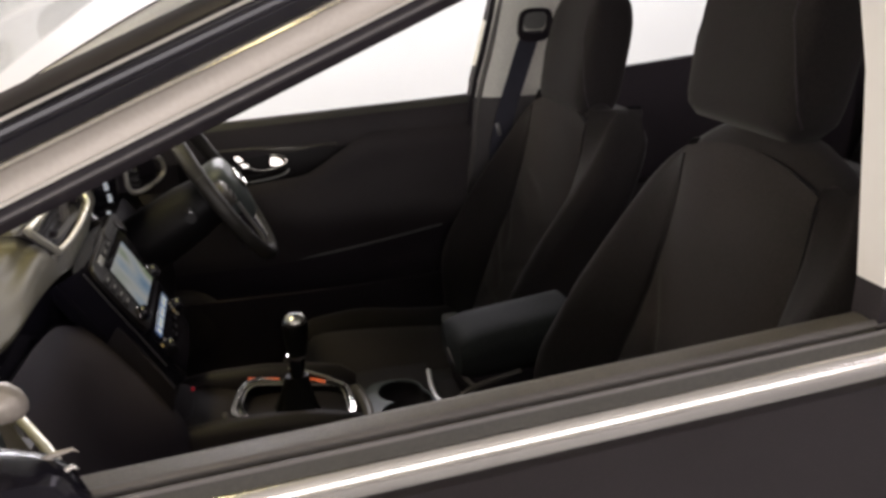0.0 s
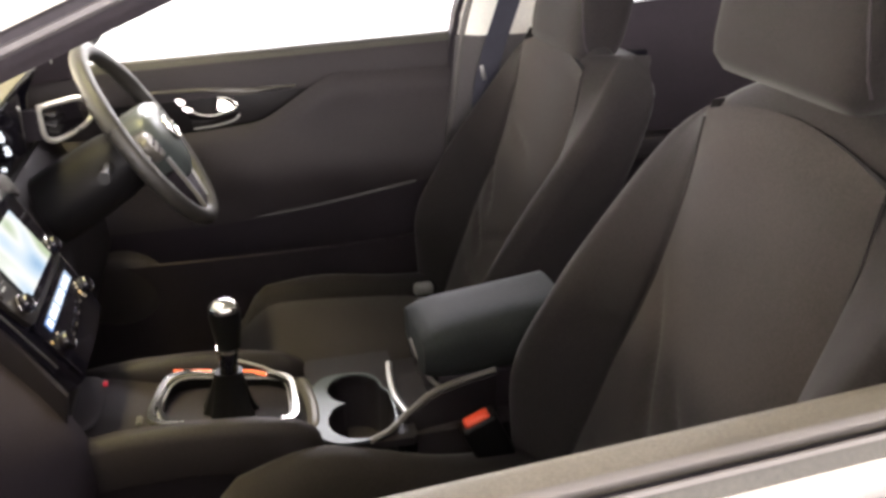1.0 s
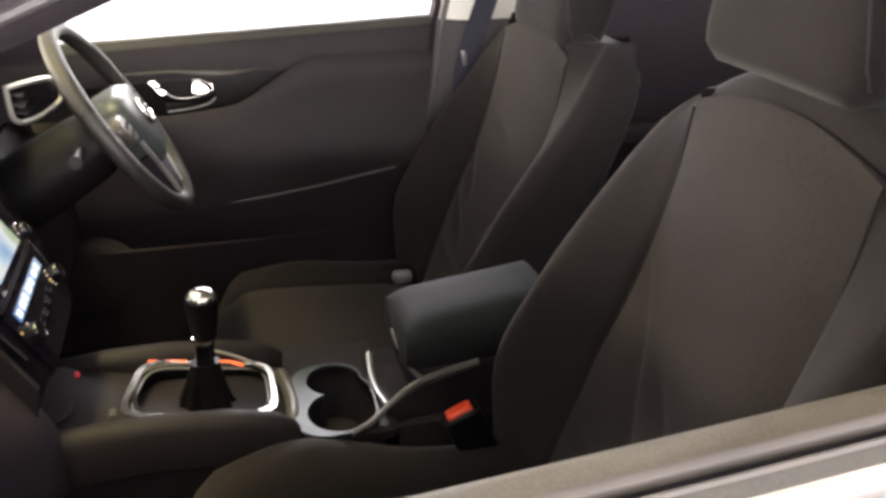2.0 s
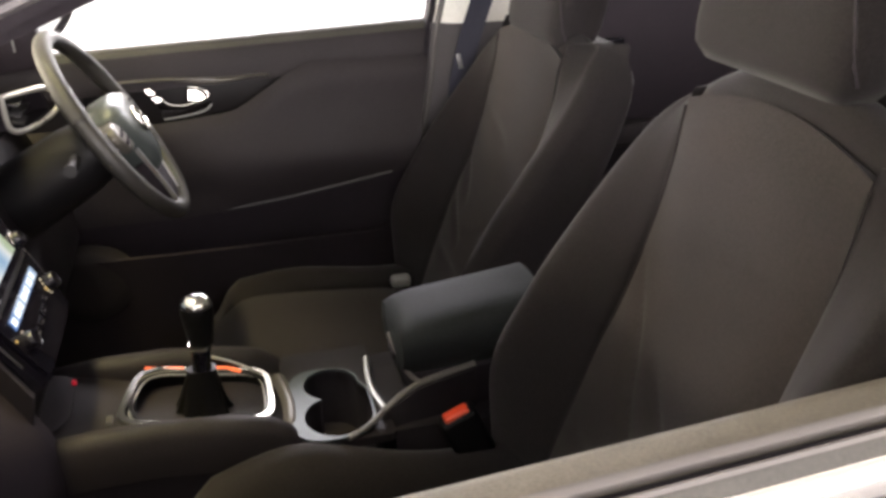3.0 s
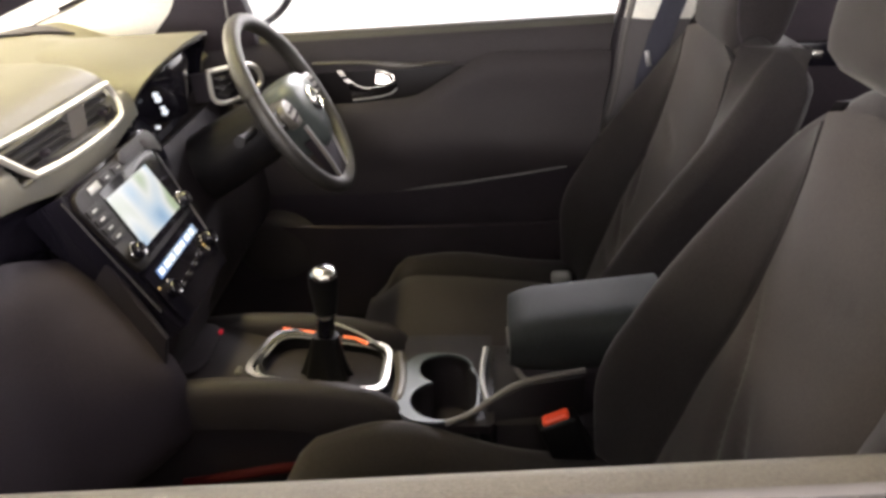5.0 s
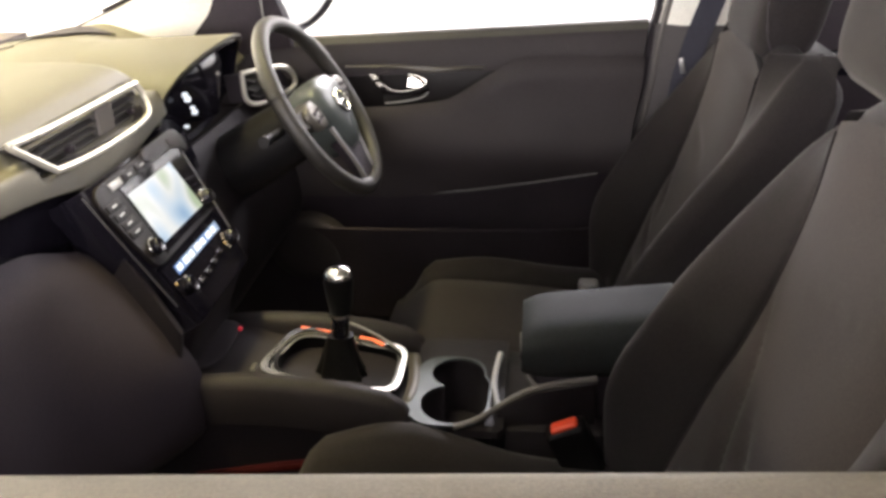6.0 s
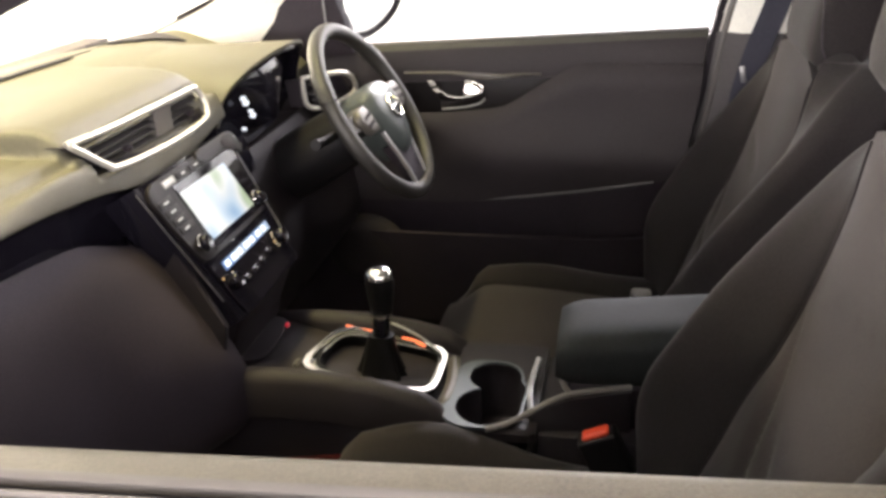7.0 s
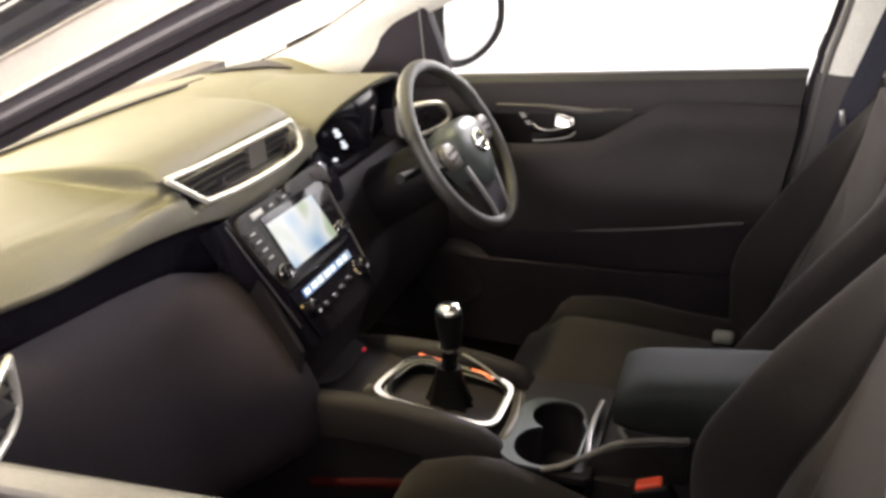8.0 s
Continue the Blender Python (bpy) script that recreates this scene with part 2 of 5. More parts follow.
def sheet(f, nu, nv, th, bm=None):
    """A curved panel of the surface f(u, v), u and v from 0 to 1, th thick."""
    bm = bm or B()
    g = [[Vector(f(i / nu, j / nv)) for j in range(nv + 1)] for i in range(nu + 1)]

    def nrm(i, j):
        du = g[min(i + 1, nu)][j] - g[max(i - 1, 0)][j]
        dv = g[i][min(j + 1, nv)] - g[i][max(j - 1, 0)]
        c = du.cross(dv)
        return c.normalized() if c.length > 1e-12 else Vector((0, 0, 1))

    top = [[bm.verts.new(g[i][j]) for j in range(nv + 1)] for i in range(nu + 1)]
    low = [[bm.verts.new(g[i][j] - nrm(i, j) * th) for j in range(nv + 1)] for i in range(nu + 1)]
    for i in range(nu):
        for j in range(nv):
            bm.faces.new((top[i][j], top[i + 1][j], top[i + 1][j + 1], top[i][j + 1]))
            bm.faces.new((low[i][j], low[i][j + 1], low[i + 1][j + 1], low[i + 1][j]))
    for i in range(nu):
        bm.faces.new((top[i][0], low[i][0], low[i + 1][0], top[i + 1][0]))
        bm.faces.new((top[i][nv], top[i + 1][nv], low[i + 1][nv], low[i][nv]))
    for j in range(nv):
        bm.faces.new((top[0][j], top[0][j + 1], low[0][j + 1], low[0][j]))
        bm.faces.new((top[nu][j], low[nu][j], low[nu][j + 1], top[nu][j + 1]))
    return bm


def smooth_line(pts, n):
    """n + 1 points along a Catmull-Rom curve through pts."""
    pts = [Vector(p) for p in pts]
    ext = [2 * pts[0] - pts[1]] + pts + [2 * pts[-1] - pts[-2]]
    out = []
    k = len(pts) - 1
    for i in range(n + 1):
        s = min(i / n * k, k - 1e-9)
        a = int(s)
        t = s - a
        p0, p1, p2, p3 = ext[a:a + 4]
        out.append(0.5 * (2 * p1 + (p2 - p0) * t + (2 * p0 - 5 * p1 + 4 * p2 - p3) * t * t + (3 * p1 - p0 - 3 * p2 + p3) * t ** 3))
    return out


def tube(pts, r, n=10, closed=False, flat=1.0, up=(0, 0, 1), bm=None):
    """A round or flattened bar along pts; flat scales its width across up."""
    pts = [Vector(p) for p in pts]
    k = len(pts)
    loops = []
    for i, p in enumerate(pts):
        a = pts[(i - 1) % k] if closed or i else pts[0]
        b = pts[(i + 1) % k] if closed or i < k - 1 else pts[-1]
        d = (b - a).normalized()
        s = d.cross(Vector(up))
        s = s.normalized() if s.length > 1e-6 else Vector((1, 0, 0))
        w = s.cross(d)
        loops.append([p + r * flat * math.cos(q) * s + r * math.sin(q) * w for q in [2 * math.pi * j / n for j in range(n)]])
    if closed:
        loops.append(loops[0])
        bm = loft(loops, cap=False, bm=bm)
        bmesh.ops.remove_doubles(bm, verts=bm.verts, dist=1e-6)
        return bm
    return loft(loops, bm=bm)


def taper(pts, radii, n=12):
    """A bar of round sections across x, each with a radius of its own."""
    return loft([[(p.x, p.y + r * math.cos(2 * math.pi * k / n), p.z + r * math.sin(2 * math.pi * k / n)) for k in range(n)] for p, r in zip((Vector(q) for q in pts), radii)])


def prism(pts, off, r=0.0, bm=None):
    """A polygon of 3D points, given depth by the vector off."""
    bm = bm or B()
    a = [bm.verts.new(p) for p in pts]
    b = [bm.verts.new(Vector(p) + Vector(off)) for p in pts]
    fs = [bm.faces.new(a), bm.faces.new(b)]
    for i in range(len(a)):
        j = (i + 1) % len(a)
        bm.faces.new((a[i], a[j], b[j], b[i]))
    if r:
        es = list({e for f in fs for e in f.edges})
        bmesh.ops.bevel(bm, geom=es, offset=r, segments=2, profile=0.5, affect="EDGES", clamp_overlap=True)
    return bm


def ring(outer, inner, off, r=0.0):
    """A flat frame between two outlines of as many points, with depth off."""
    bm = B()
    off = Vector(off)
    o0, i0 = [bm.verts.new(p) for p in outer], [bm.verts.new(p) for p in inner]
    o1, i1 = [bm.verts.new(Vector(p) + off) for p in outer], [bm.verts.new(Vector(p) + off) for p in inner]
    n = len(o0)
    for k in range(n):
        j = (k + 1) % n
        bm.faces.new((o0[k], o0[j], i0[j], i0[k]))
        bm.faces.new((o1[k], i1[k], i1[j], o1[j]))
        bm.faces.new((o0[k], o1[k], o1[j], o0[j]))
        bm.faces.new((i0[k], i0[j], i1[j], i1[k]))
    if r:
        es = [e for e in bm.edges if len(e.link_faces) == 2 and e.calc_face_angle(0) > 1.0]
        bmesh.ops.bevel(bm, geom=es, offset=r, segments=2, profile=0.5, affect="EDGES", clamp_overlap=True)
    return bm


def rounded(cx, cy, hx, hy, n=40, p=4.0, skew=0.0):
    out = []
    for k in range(n):
        q = 2 * math.pi * k / n
        c, s = math.cos(q), math.sin(q)
        f = (abs(c) ** p + abs(s) ** p) ** (-1 / p)
        out.append((cx + hx * c * f + skew * s * f, cy + hy * s * f))
    return out


def lerp(a, b, t):
    return a + (b - a) * t


def clamp(v, lo=0.0, hi=1.0):
    return max(lo, min(hi, v))


def ease(a, b, v):
    t = clamp((v - a) / (b - a))
    return t * t * (3 - 2 * t)


def along(keys, v):
    """The value at v on a smooth line through (place, value) pairs."""
    if v <= keys[0][0]:
        return keys[0][1]
    for k in range(len(keys) - 1):
        (a, p), (b, q) = keys[k], keys[k + 1]
        if v <= b:
            (a0, p0), (b1, q1) = keys[max(k - 1, 0)], keys[min(k + 2, len(keys) - 1)]
            h, t = b - a, (v - a) / (b - a)
            m0, m1 = h * (q - p0) / (b - a0), h * (q1 - p) / (b1 - a)
            return (2 * t ** 3 - 3 * t * t + 1) * p + (t ** 3 - 2 * t * t + t) * m0 + (3 * t * t - 2 * t ** 3) * q + (t ** 3 - t * t) * m1
    return keys[-1][1]


# ---------------------------------------------------------------- the hall round the car
structure("floor", box(RX0 - 0.2, RX1 + 0.2, RY0 - 0.2, RY1 + 0.2, -0.2, 0.0), "floor", "grey painted concrete floor of a bright hall", "floor")
structure("ceiling", box(RX0 - 0.2, RX1 + 0.2, RY0 - 0.2, RY1 + 0.2, CEIL, CEIL + 0.2), "wall", "plain white ceiling of the hall", "ceiling")
structure("wall_north", box(RX0 - 0.2, RX1 + 0.2, RY1, RY1 + 0.2, 0, CEIL), "wall", "plain white painted wall, brightly lit", "wall")
# unseen opening and window, added to hold the side lamp
south = box(RX0 - 0.2, SIDE[0], RY0 - 0.2, RY0, 0, CEIL)
box(SIDE[1], RX1 + 0.2, RY0 - 0.2, RY0, 0, CEIL, bm=south)
box(SIDE[0], SIDE[1], RY0 - 0.2, RY0, 0, SIDE[2], bm=south)
box(SIDE[0], SIDE[1], RY0 - 0.2, RY0, SIDE[3], CEIL, bm=south)
structure("wall_south", south, "wall", "plain white painted wall with a long added window", "wall")
side_window = tagged(new("added_window_2"), "long plain hall window with a white frame, added out of view", "window", kind="structure")
ORIGIN[side_window] = Vector((0, 0, 0))
for x0, x1, z0, z1 in ((SIDE[0], SIDE[1], SIDE[2], SIDE[2] + 0.05), (SIDE[0], SIDE[1], SIDE[3] - 0.05, SIDE[3]), (SIDE[0], SIDE[0] + 0.05, SIDE[2] + 0.05, SIDE[3] - 0.05), (SIDE[1] - 0.05, SIDE[1], SIDE[2] + 0.05, SIDE[3] - 0.05)):
    part("window_frame", box(x0, x1, RY0 - 0.10, RY0 - 0.03, z0, z1, 0.006), "lampbody", side_window)
# unseen opening and window, added to hold the front lamp
west = box(RX0 - 0.2, RX0, RY0, WIN[0], 0, CEIL)
box(RX0 - 0.2, RX0, WIN[1], RY1, 0, CEIL, bm=west)
box(RX0 - 0.2, RX0, WIN[0], WIN[1], 0, WIN[2], bm=west)
box(RX0 - 0.2, RX0, WIN[0], WIN[1], WIN[3], CEIL, bm=west)
structure("wall_west", west, "wall", "plain white painted wall with one wide added window", "wall")
hall_window = tagged(new("added_window_1"), "wide plain hall window with a white frame, added out of view", "window", kind="structure")
ORIGIN[hall_window] = Vector((0, 0, 0))
for y0, y1, z0, z1 in ((WIN[0], WIN[1], WIN[2], WIN[2] + 0.05), (WIN[0], WIN[1], WIN[3] - 0.05, WIN[3]), (WIN[0], WIN[0] + 0.05, WIN[2] + 0.05, WIN[3] - 0.05), (WIN[1] - 0.05, WIN[1], WIN[2] + 0.05, WIN[3] - 0.05)):
    part("window_frame", box(RX0 - 0.10, RX0 - 0.03, y0, y1, z0, z1, 0.006), "lampbody", hall_window)
structure("wall_east", box(RX1, RX1 + 0.2, RY0, RY1, 0, CEIL), "wall", "plain white painted wall, brightly lit", "wall")
# housings for the added ceiling lamps
for px, py, sx, sy, watts, color, spread in ADDED_PANELS:
    cl = thing("added_ceiling_panel", (px, py, CEIL), "flat white ceiling light panel, added out of view, switched on", "ceiling light", group="ceiling lights")
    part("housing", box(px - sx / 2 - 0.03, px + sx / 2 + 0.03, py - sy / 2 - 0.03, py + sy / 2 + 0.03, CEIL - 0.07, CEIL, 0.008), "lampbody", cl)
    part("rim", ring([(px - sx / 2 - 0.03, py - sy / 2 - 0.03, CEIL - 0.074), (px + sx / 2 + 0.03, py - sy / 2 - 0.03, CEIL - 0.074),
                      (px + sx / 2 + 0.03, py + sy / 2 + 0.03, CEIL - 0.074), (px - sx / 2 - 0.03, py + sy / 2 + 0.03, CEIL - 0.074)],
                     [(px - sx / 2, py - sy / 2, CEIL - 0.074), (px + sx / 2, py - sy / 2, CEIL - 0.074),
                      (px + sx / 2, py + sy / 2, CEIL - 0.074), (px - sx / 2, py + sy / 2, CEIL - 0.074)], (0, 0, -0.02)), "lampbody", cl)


# ---------------------------------------------------------------- the car's shell
def pillar_z(x):
    """Lower edge of the front door's window frame, along the windscreen pillar and the roof."""
    return 1.276 + 0.41 * x - 0.16 * max(0.0, x - 0.1) ** 2 - 0.35 * max(0.0, x - 0.45) ** 2


def pillar_y(x):
    return 0.705 - 0.24 * (pillar_z(x) - 1.0)


XS = [-0.62 + 0.045 * k for k in range(28)]


def frame_strip(side, offs):
    """A bar along the window's upper frame: offs are (up, out) offsets of its section."""
    k = 1.0 if side < 0 else 0.5
    return loft([[(x - 0.35 * u * k, side * (pillar_y(x) + o - 0.12 * u * k), pillar_z(x) + u * k) for u, o in offs] for x in XS])


car = thing("car_body", (0, 0, 0), "dark metallic painted car body with light pillar trims", "car body", kind="structure")
for side in (-1, 1):
    # from the window's edge upwards: seal, bright frame, dark gap, painted rail
    part("window_seal", frame_strip(side, [(0.0, 0.0), (0.0, 0.012), (0.006, 0.018), (0.013, 0.018), (0.013, -0.02), (0.004, -0.02)]), "rubber", car, "black rubber window seal")
    part("door_frame", frame_strip(side, [(0.0165, 0.0), (0.0165, 0.020), (0.022, 0.0195), (0.029, 0.020), (0.034, 0.021), (0.036, 0.010), (0.036, -0.01)]), "beige", car, "beige satin window frame")
    part("frame_bead", frame_strip(side, [(0.0125, 0.0), (0.0125, 0.019), (0.0142, 0.0235), (0.0168, 0.0225), (0.0175, 0.016), (0.0175, 0.0)]), "chrome", car, "bright thin bead of the frame")
    part("frame_bead", frame_strip(side, [(0.033, 0.0), (0.033, 0.020), (0.0350, 0.0245), (0.0380, 0.021), (0.0385, 0.010), (0.0385, 0.0)]), "chrome", car, "bright thin bead of the frame")
    # bead shaped as the bright reflection on the painted rail
    part("rail_glint", frame_strip(side, [(0.0575, -0.01), (0.0575, 0.010), (0.0592, 0.0135), (0.0615, 0.0125), (0.0620, 0.0), (0.0620, -0.01)]), "chrome", car, "thin bright bead, added as the glint along the roof rail")
    part("pillar_gap", frame_strip(side, [(0.038, -0.012), (0.038, 0.008), (0.046, 0.004), (0.052, 0.006), (0.0585, 0.004), (0.0585, -0.012)]), "gloss", car)
    part("roof_rail", frame_strip(side, [(0.0615, -0.012), (0.0615, 0.008), (0.064, 0.010), (0.068, 0.005), (0.074, -0.004), (0.074, -0.02)]), "paint", car)

    def trim_section(x):
        sec = [(0.006, -0.022), (0.014, -0.04), (0.030, -0.075), (0.044, -0.090), (0.052, -0.085), (0.058, -0.05), (0.03, -0.012), (0.012, -0.010)]
        return [(x - 0.35 * u, side * (pillar_y(x) + o - 0.12 * u), pillar_z(x) + u) for u, o in sec]

    if side < 0:
        # near trim's shade is put into its grey; the far trim stays light
        part("pillar_trim", loft([trim_section(x) for x in XS]), "greytrim", car, "windscreen pillar trim, coloured grey for the shade on it")
        part("seal_lip", frame_strip(side, [(-0.006, -0.022), (-0.006, -0.014), (0.0, -0.008), (0.004, -0.012), (0.004, -0.022)]), "rubber", car, "inner lip of the window seal")
        part("seal_channel", frame_strip(side, [(0.0045, 0.004), (0.0045, 0.0165), (0.0062, 0.0195), (0.0085, 0.0195), (0.0095, 0.0165), (0.0095, 0.004)]), "greytrim", car, "grey channel of the window seal")
    else:
        glass_edge = [(-0.72, 0.650, 1.010), (-0.662, 0.660, 1.034), (-0.538, 0.658, 1.087), (-0.406, 0.652, 1.160), (-0.20, 0.630, 1.268), (0.06, 0.600, 1.385)]
        door_edge = [(-0.46, 0.672, 0.985), (-0.385, 0.676, 1.045), (-0.318, 0.676, 1.113), (-0.190, 0.668, 1.172), (-0.02, 0.645, 1.262), (0.16, 0.612, 1.352)]

        def far_trim(u, v):
            a, b = smooth_line(glass_edge, 40)[round(40 * u)], smooth_line(door_edge, 40)[round(40 * u)]
            p = a.lerp(b, v)
            return (p.x, p.y - 0.016 * math.sin(math.pi * v) ** 0.7, p.z)

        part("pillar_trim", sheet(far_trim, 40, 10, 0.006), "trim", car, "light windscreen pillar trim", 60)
        part("glass_seal", tube([p + Vector((0.004, -0.010, 0.004)) for p in smooth_line(glass_edge, 30)], 0.0022, 6), "rubber", car, "thin black seal of the windscreen")


def roof(u, v):
    x = lerp(0.03, 2.15, u)
    y = lerp(-0.58, 0.58, v)
    return (x, y, 1.46 + 0.10 * math.sin(math.pi * clamp(0.15 + 0.6 * u)) - 0.12 * (y / 0.58) ** 2 * 0.5 - 0.10 * ease(0.7, 1.0, u))


part("roof_panel", sheet(lambda u, v: Vector(roof(u, v)) + Vector((0, 0, 0.04)), 12, 8, 0.01), "paint", car)
part("headliner", sheet(roof, 12, 8, 0.008), "liner", car, "pale grey headliner")


def windscreen(u, v):
    y = lerp(-0.60, 0.60, v)
    bow = 0.16 * (1 - (y / 0.60) ** 2)
    return (lerp(-0.70 - bow, 0.04, u), y * lerp(1.0, 0.93, u), lerp(1.01, 1.47, u) + 0.03 * math.sin(math.pi * u))


ws = structure("windscreen", sheet(windscreen, 8, 10, 0.004), "glass", "clear laminated windscreen over the dashboard", "windscreen")
ws.visible_shadow = False
part("floor_pan", sheet(lambda u, v: (lerp(-0.85, 1.9, u), lerp(-0.78, 0.78, v), 0.27 + 0.12 * math.exp(-((v - 0.5) / 0.07) ** 2)), 6, 24, 0.03), "carpet", car, "dark carpeted floor")
part("bulkhead", box(-0.92, -0.86, -0.76, 0.76, 0.25, 1.0), "carpet", car)
part("rear_bulkhead", box(2.02, 2.06, -0.72, 0.72, 0.27, 1.05, 0.01), "plastic", car)
part("tailgate_frame", box(2.03, 2.10, -0.62, 0.62, 1.30, 1.42, 0.02), "paint", car)
rw = structure("rear_window", sheet(lambda u, v: (lerp(2.1, 2.02, u), lerp(-0.58, 0.58, v), lerp(1.04, 1.36, u)), 2, 6, 0.004), "glass", "clear rear window of the car", "window")
rw.visible_shadow = False
for side in (-1, 1):
    part("sill_beam", box(-0.75, 1.8, side * 0.74 - 0.06, side * 0.74 + 0.06, 0.2, 0.36, 0.02), "paint", car)
    part("quarter_panel", prism([(1.55, side * 0.72, 0.3), (2.1, side * 0.70, 0.3), (2.1, side * 0.68, 1.06), (1.55, side * 0.71, 1.08)], (0, side * 0.06, 0)), "plastic", car)
    part("rear_pillar", prism([(1.58, side * 0.70, 1.08), (2.08, side * 0.66, 1.06), (2.02, side * 0.58, 1.40), (1.66, side * 0.60, 1.42)], (0, side * 0.05, 0)), "trim", car, "light rear pillar trim")
    # middle pillar: two trims with the belt's slot between
    part("pillar_lower", loft([[(x0, side * y, z), (x1, side * y, z), (x1, side * (y + 0.05), z), (x0, side * (y + 0.05), z)]
                               for z, x0, x1, y in ((0.34, 0.36 if side > 0 else 0.545, 0.80, 0.70), (0.70, 0.455 if side > 0 else 0.515, 0.74, 0.70), (0.90, 0.494 if side > 0 else 0.505, 0.70, 0.692), (1.02, 0.504 if side > 0 else 0.498, 0.67, 0.684))]), "greytrim", car, "grey lower middle pillar trim")
    part("pillar_upper", loft([[(x0 - 0.020, side * (y + 0.022), z), (x0 + 0.030, side * (y - 0.012), z), (x1 - 0.02, side * (y - 0.012), z), (x1, side * y, z), (x1, side * (y + 0.05), z), (x0 - 0.020, side * (y + 0.05), z)]
                               for z, x0, x1, y in ((1.02, 0.518, 0.70, 0.681), (1.1, 0.53, 0.715, 0.665), (1.25, 0.56, 0.735, 0.63), (1.42, 0.60, 0.76, 0.585))]), "trim", car, "light middle pillar trim")
    if side > 0:
        rows_low = ((0.34, 0.345, 0.70), (0.55, 0.400, 0.70), (0.68, 0.437, 0.699), (0.78, 0.462, 0.698), (0.90, 0.482, 0.696), (0.99, 0.491, 0.694), (1.055, 0.502, 0.686))
        rows_up = ((1.055, 0.500, 0.686), (1.12, 0.515, 0.67), (1.28, 0.545, 0.64), (1.43, 0.578, 0.60))
        wide, mats = 0.012, ("rubber", "rubber")
    else:
        rows_low = ((0.34, 0.486, 0.655), (0.99, 0.486, 0.655), (1.062, 0.483, 0.66))
        rows_up = ((1.062, 0.483, 0.66), (1.25, 0.466, 0.655), (1.43, 0.450, 0.62))
        # near upper edge coloured pale for the bright light it throws back
        wide, mats = 0.06, ("rubber", "paletrim")
    if side > 0:
        # the seal's pale colour stands in for window light along the pillar
        part("door_seal", tube(smooth_line([(x0 + 0.022, y - 0.003, z) for z, x0, y in rows_low + rows_up[1:3]], 40), 0.0065, 8), "edge", car, "door seal on the pillar, pale grey for the lit streak")
    for rows, mat in zip((rows_low, rows_up), mats):
        part("frame_rear", loft([[(x0, side * y, z), (x0 + wide, side * y, z), (x0 + wide, side * (y + 0.035), z), (x0, side * (y + 0.035), z)] for z, x0, y in rows]), mat, car, "rear edge of the window frame")


def bonnet(u, v):
    y = lerp(-0.80, 0.80, v)
    return (lerp(-0.96, -1.62, u) - 0.10 * (1 - (y / 0.8) ** 2), y, 0.940 - 0.06 * u - 0.10 * u ** 3 - 0.09 * (y / 0.8) ** 2)


part("bonnet", sheet(bonnet, 12, 16, 0.012), "paint", car, "dark metallic bonnet")
part("front_bumper", loft([[(x, y, 0.28), (x - 0.04, y, 0.50), (x, y, 0.80), (x + 0.25, y, 0.80), (x + 0.25, y, 0.28)] for x, y in ((-1.45, -0.80), (-1.66, -0.62), (-1.74, -0.3), (-1.76, 0.0), (-1.74, 0.3), (-1.66, 0.62), (-1.45, 0.80))]), "paint", car)
part("tailgate_skin", loft([[(x, y, 0.35), (x + 0.10, y, 0.55), (x + 0.07, y, 0.85), (x, y, 1.06), (x - 0.05, y, 1.06), (x - 0.05, y, 0.35)] for x, y in ((2.08, -0.74), (2.16, -0.5), (2.19, 0.0), (2.16, 0.5), (2.08, 0.74))]), "paint", car)
for side in (-1, 1):
    part("front_wing", sheet(lambda u, v: (lerp(-0.64, -1.50, u), side * (0.74 + 0.05 * math.sin(math.pi * v)), lerp(0.95 - 0.08 * u, max(0.30, 0.66 - ((lerp(-0.64, -1.50, u) + 1.10) / 0.36) ** 2 * 0.36), v)), 24, 8, 0.01), "paint", car)
    part("rear_wing", sheet(lambda u, v: (lerp(1.60, 2.12, u), side * (0.742 + 0.05 * math.sin(math.pi * v)), lerp(1.06, max(0.32, 0.66 - ((lerp(1.60, 2.12, u) - 1.56) / 0.36) ** 2 * 0.36), v)), 14, 8, 0.01), "paint", car)
    for wx in (-1.10, 1.56):
        wheel = [(0.0, 0.20), (0.0, 0.30), (0.012, 0.325), (0.05, 0.335), (0.16, 0.335), (0.20, 0.325), (0.212, 0.30), (0.212, 0.20)]
        tyre = part("wheel", loft([[(wx + r * math.cos(q), side * (0.585 + d), 0.335 + r * math.sin(q)) for q in [2 * math.pi * k / 32 for k in range(32)]] for d, r in wheel]), "rubber", car, "black tyre")
        part("rim", loft([[(wx + r * math.cos(q), side * (0.585 + d), 0.335 + r * math.sin(q)) for q in [2 * math.pi * k / 32 for k in range(32)]] for d, r in ((0.20, 0.205), (0.214, 0.20), (0.206, 0.17), (0.200, 0.06), (0.210, 0.03))]), "silver", tyre)


# ---------------------------------------------------------------- front doors
def far_sill(x):
    return 1.001 + 0.045 * x


def near_sill(x):
    return 0.9935 + 0.066 * x


DX = [-0.62 + 0.04 * k for k in range(29)]
NX = [-0.62 + 0.04 * k for k in range(35)]


def sweep(profile, sill, xs=DX):
    """A profile of (y, height above the window line) carried along the door."""
    return loft([[(x, y, sill(x) + h) for y, h in profile] for x in xs])


near = thing("passenger_door", (0, -0.72, 0.3), "closed dark metallic car door, window wound down", "car door")
part("top_rail", sweep([(-0.656, -0.02), (-0.656, -0.006), (-0.660, -0.001), (-0.668, 0.001), (-0.682, 0.0), (-0.688, 0.0005), (-0.691, -0.004), (-0.691, -0.02)], near_sill, NX), "sill", near, "plastic door top, grey-brown raised for warm light on it")
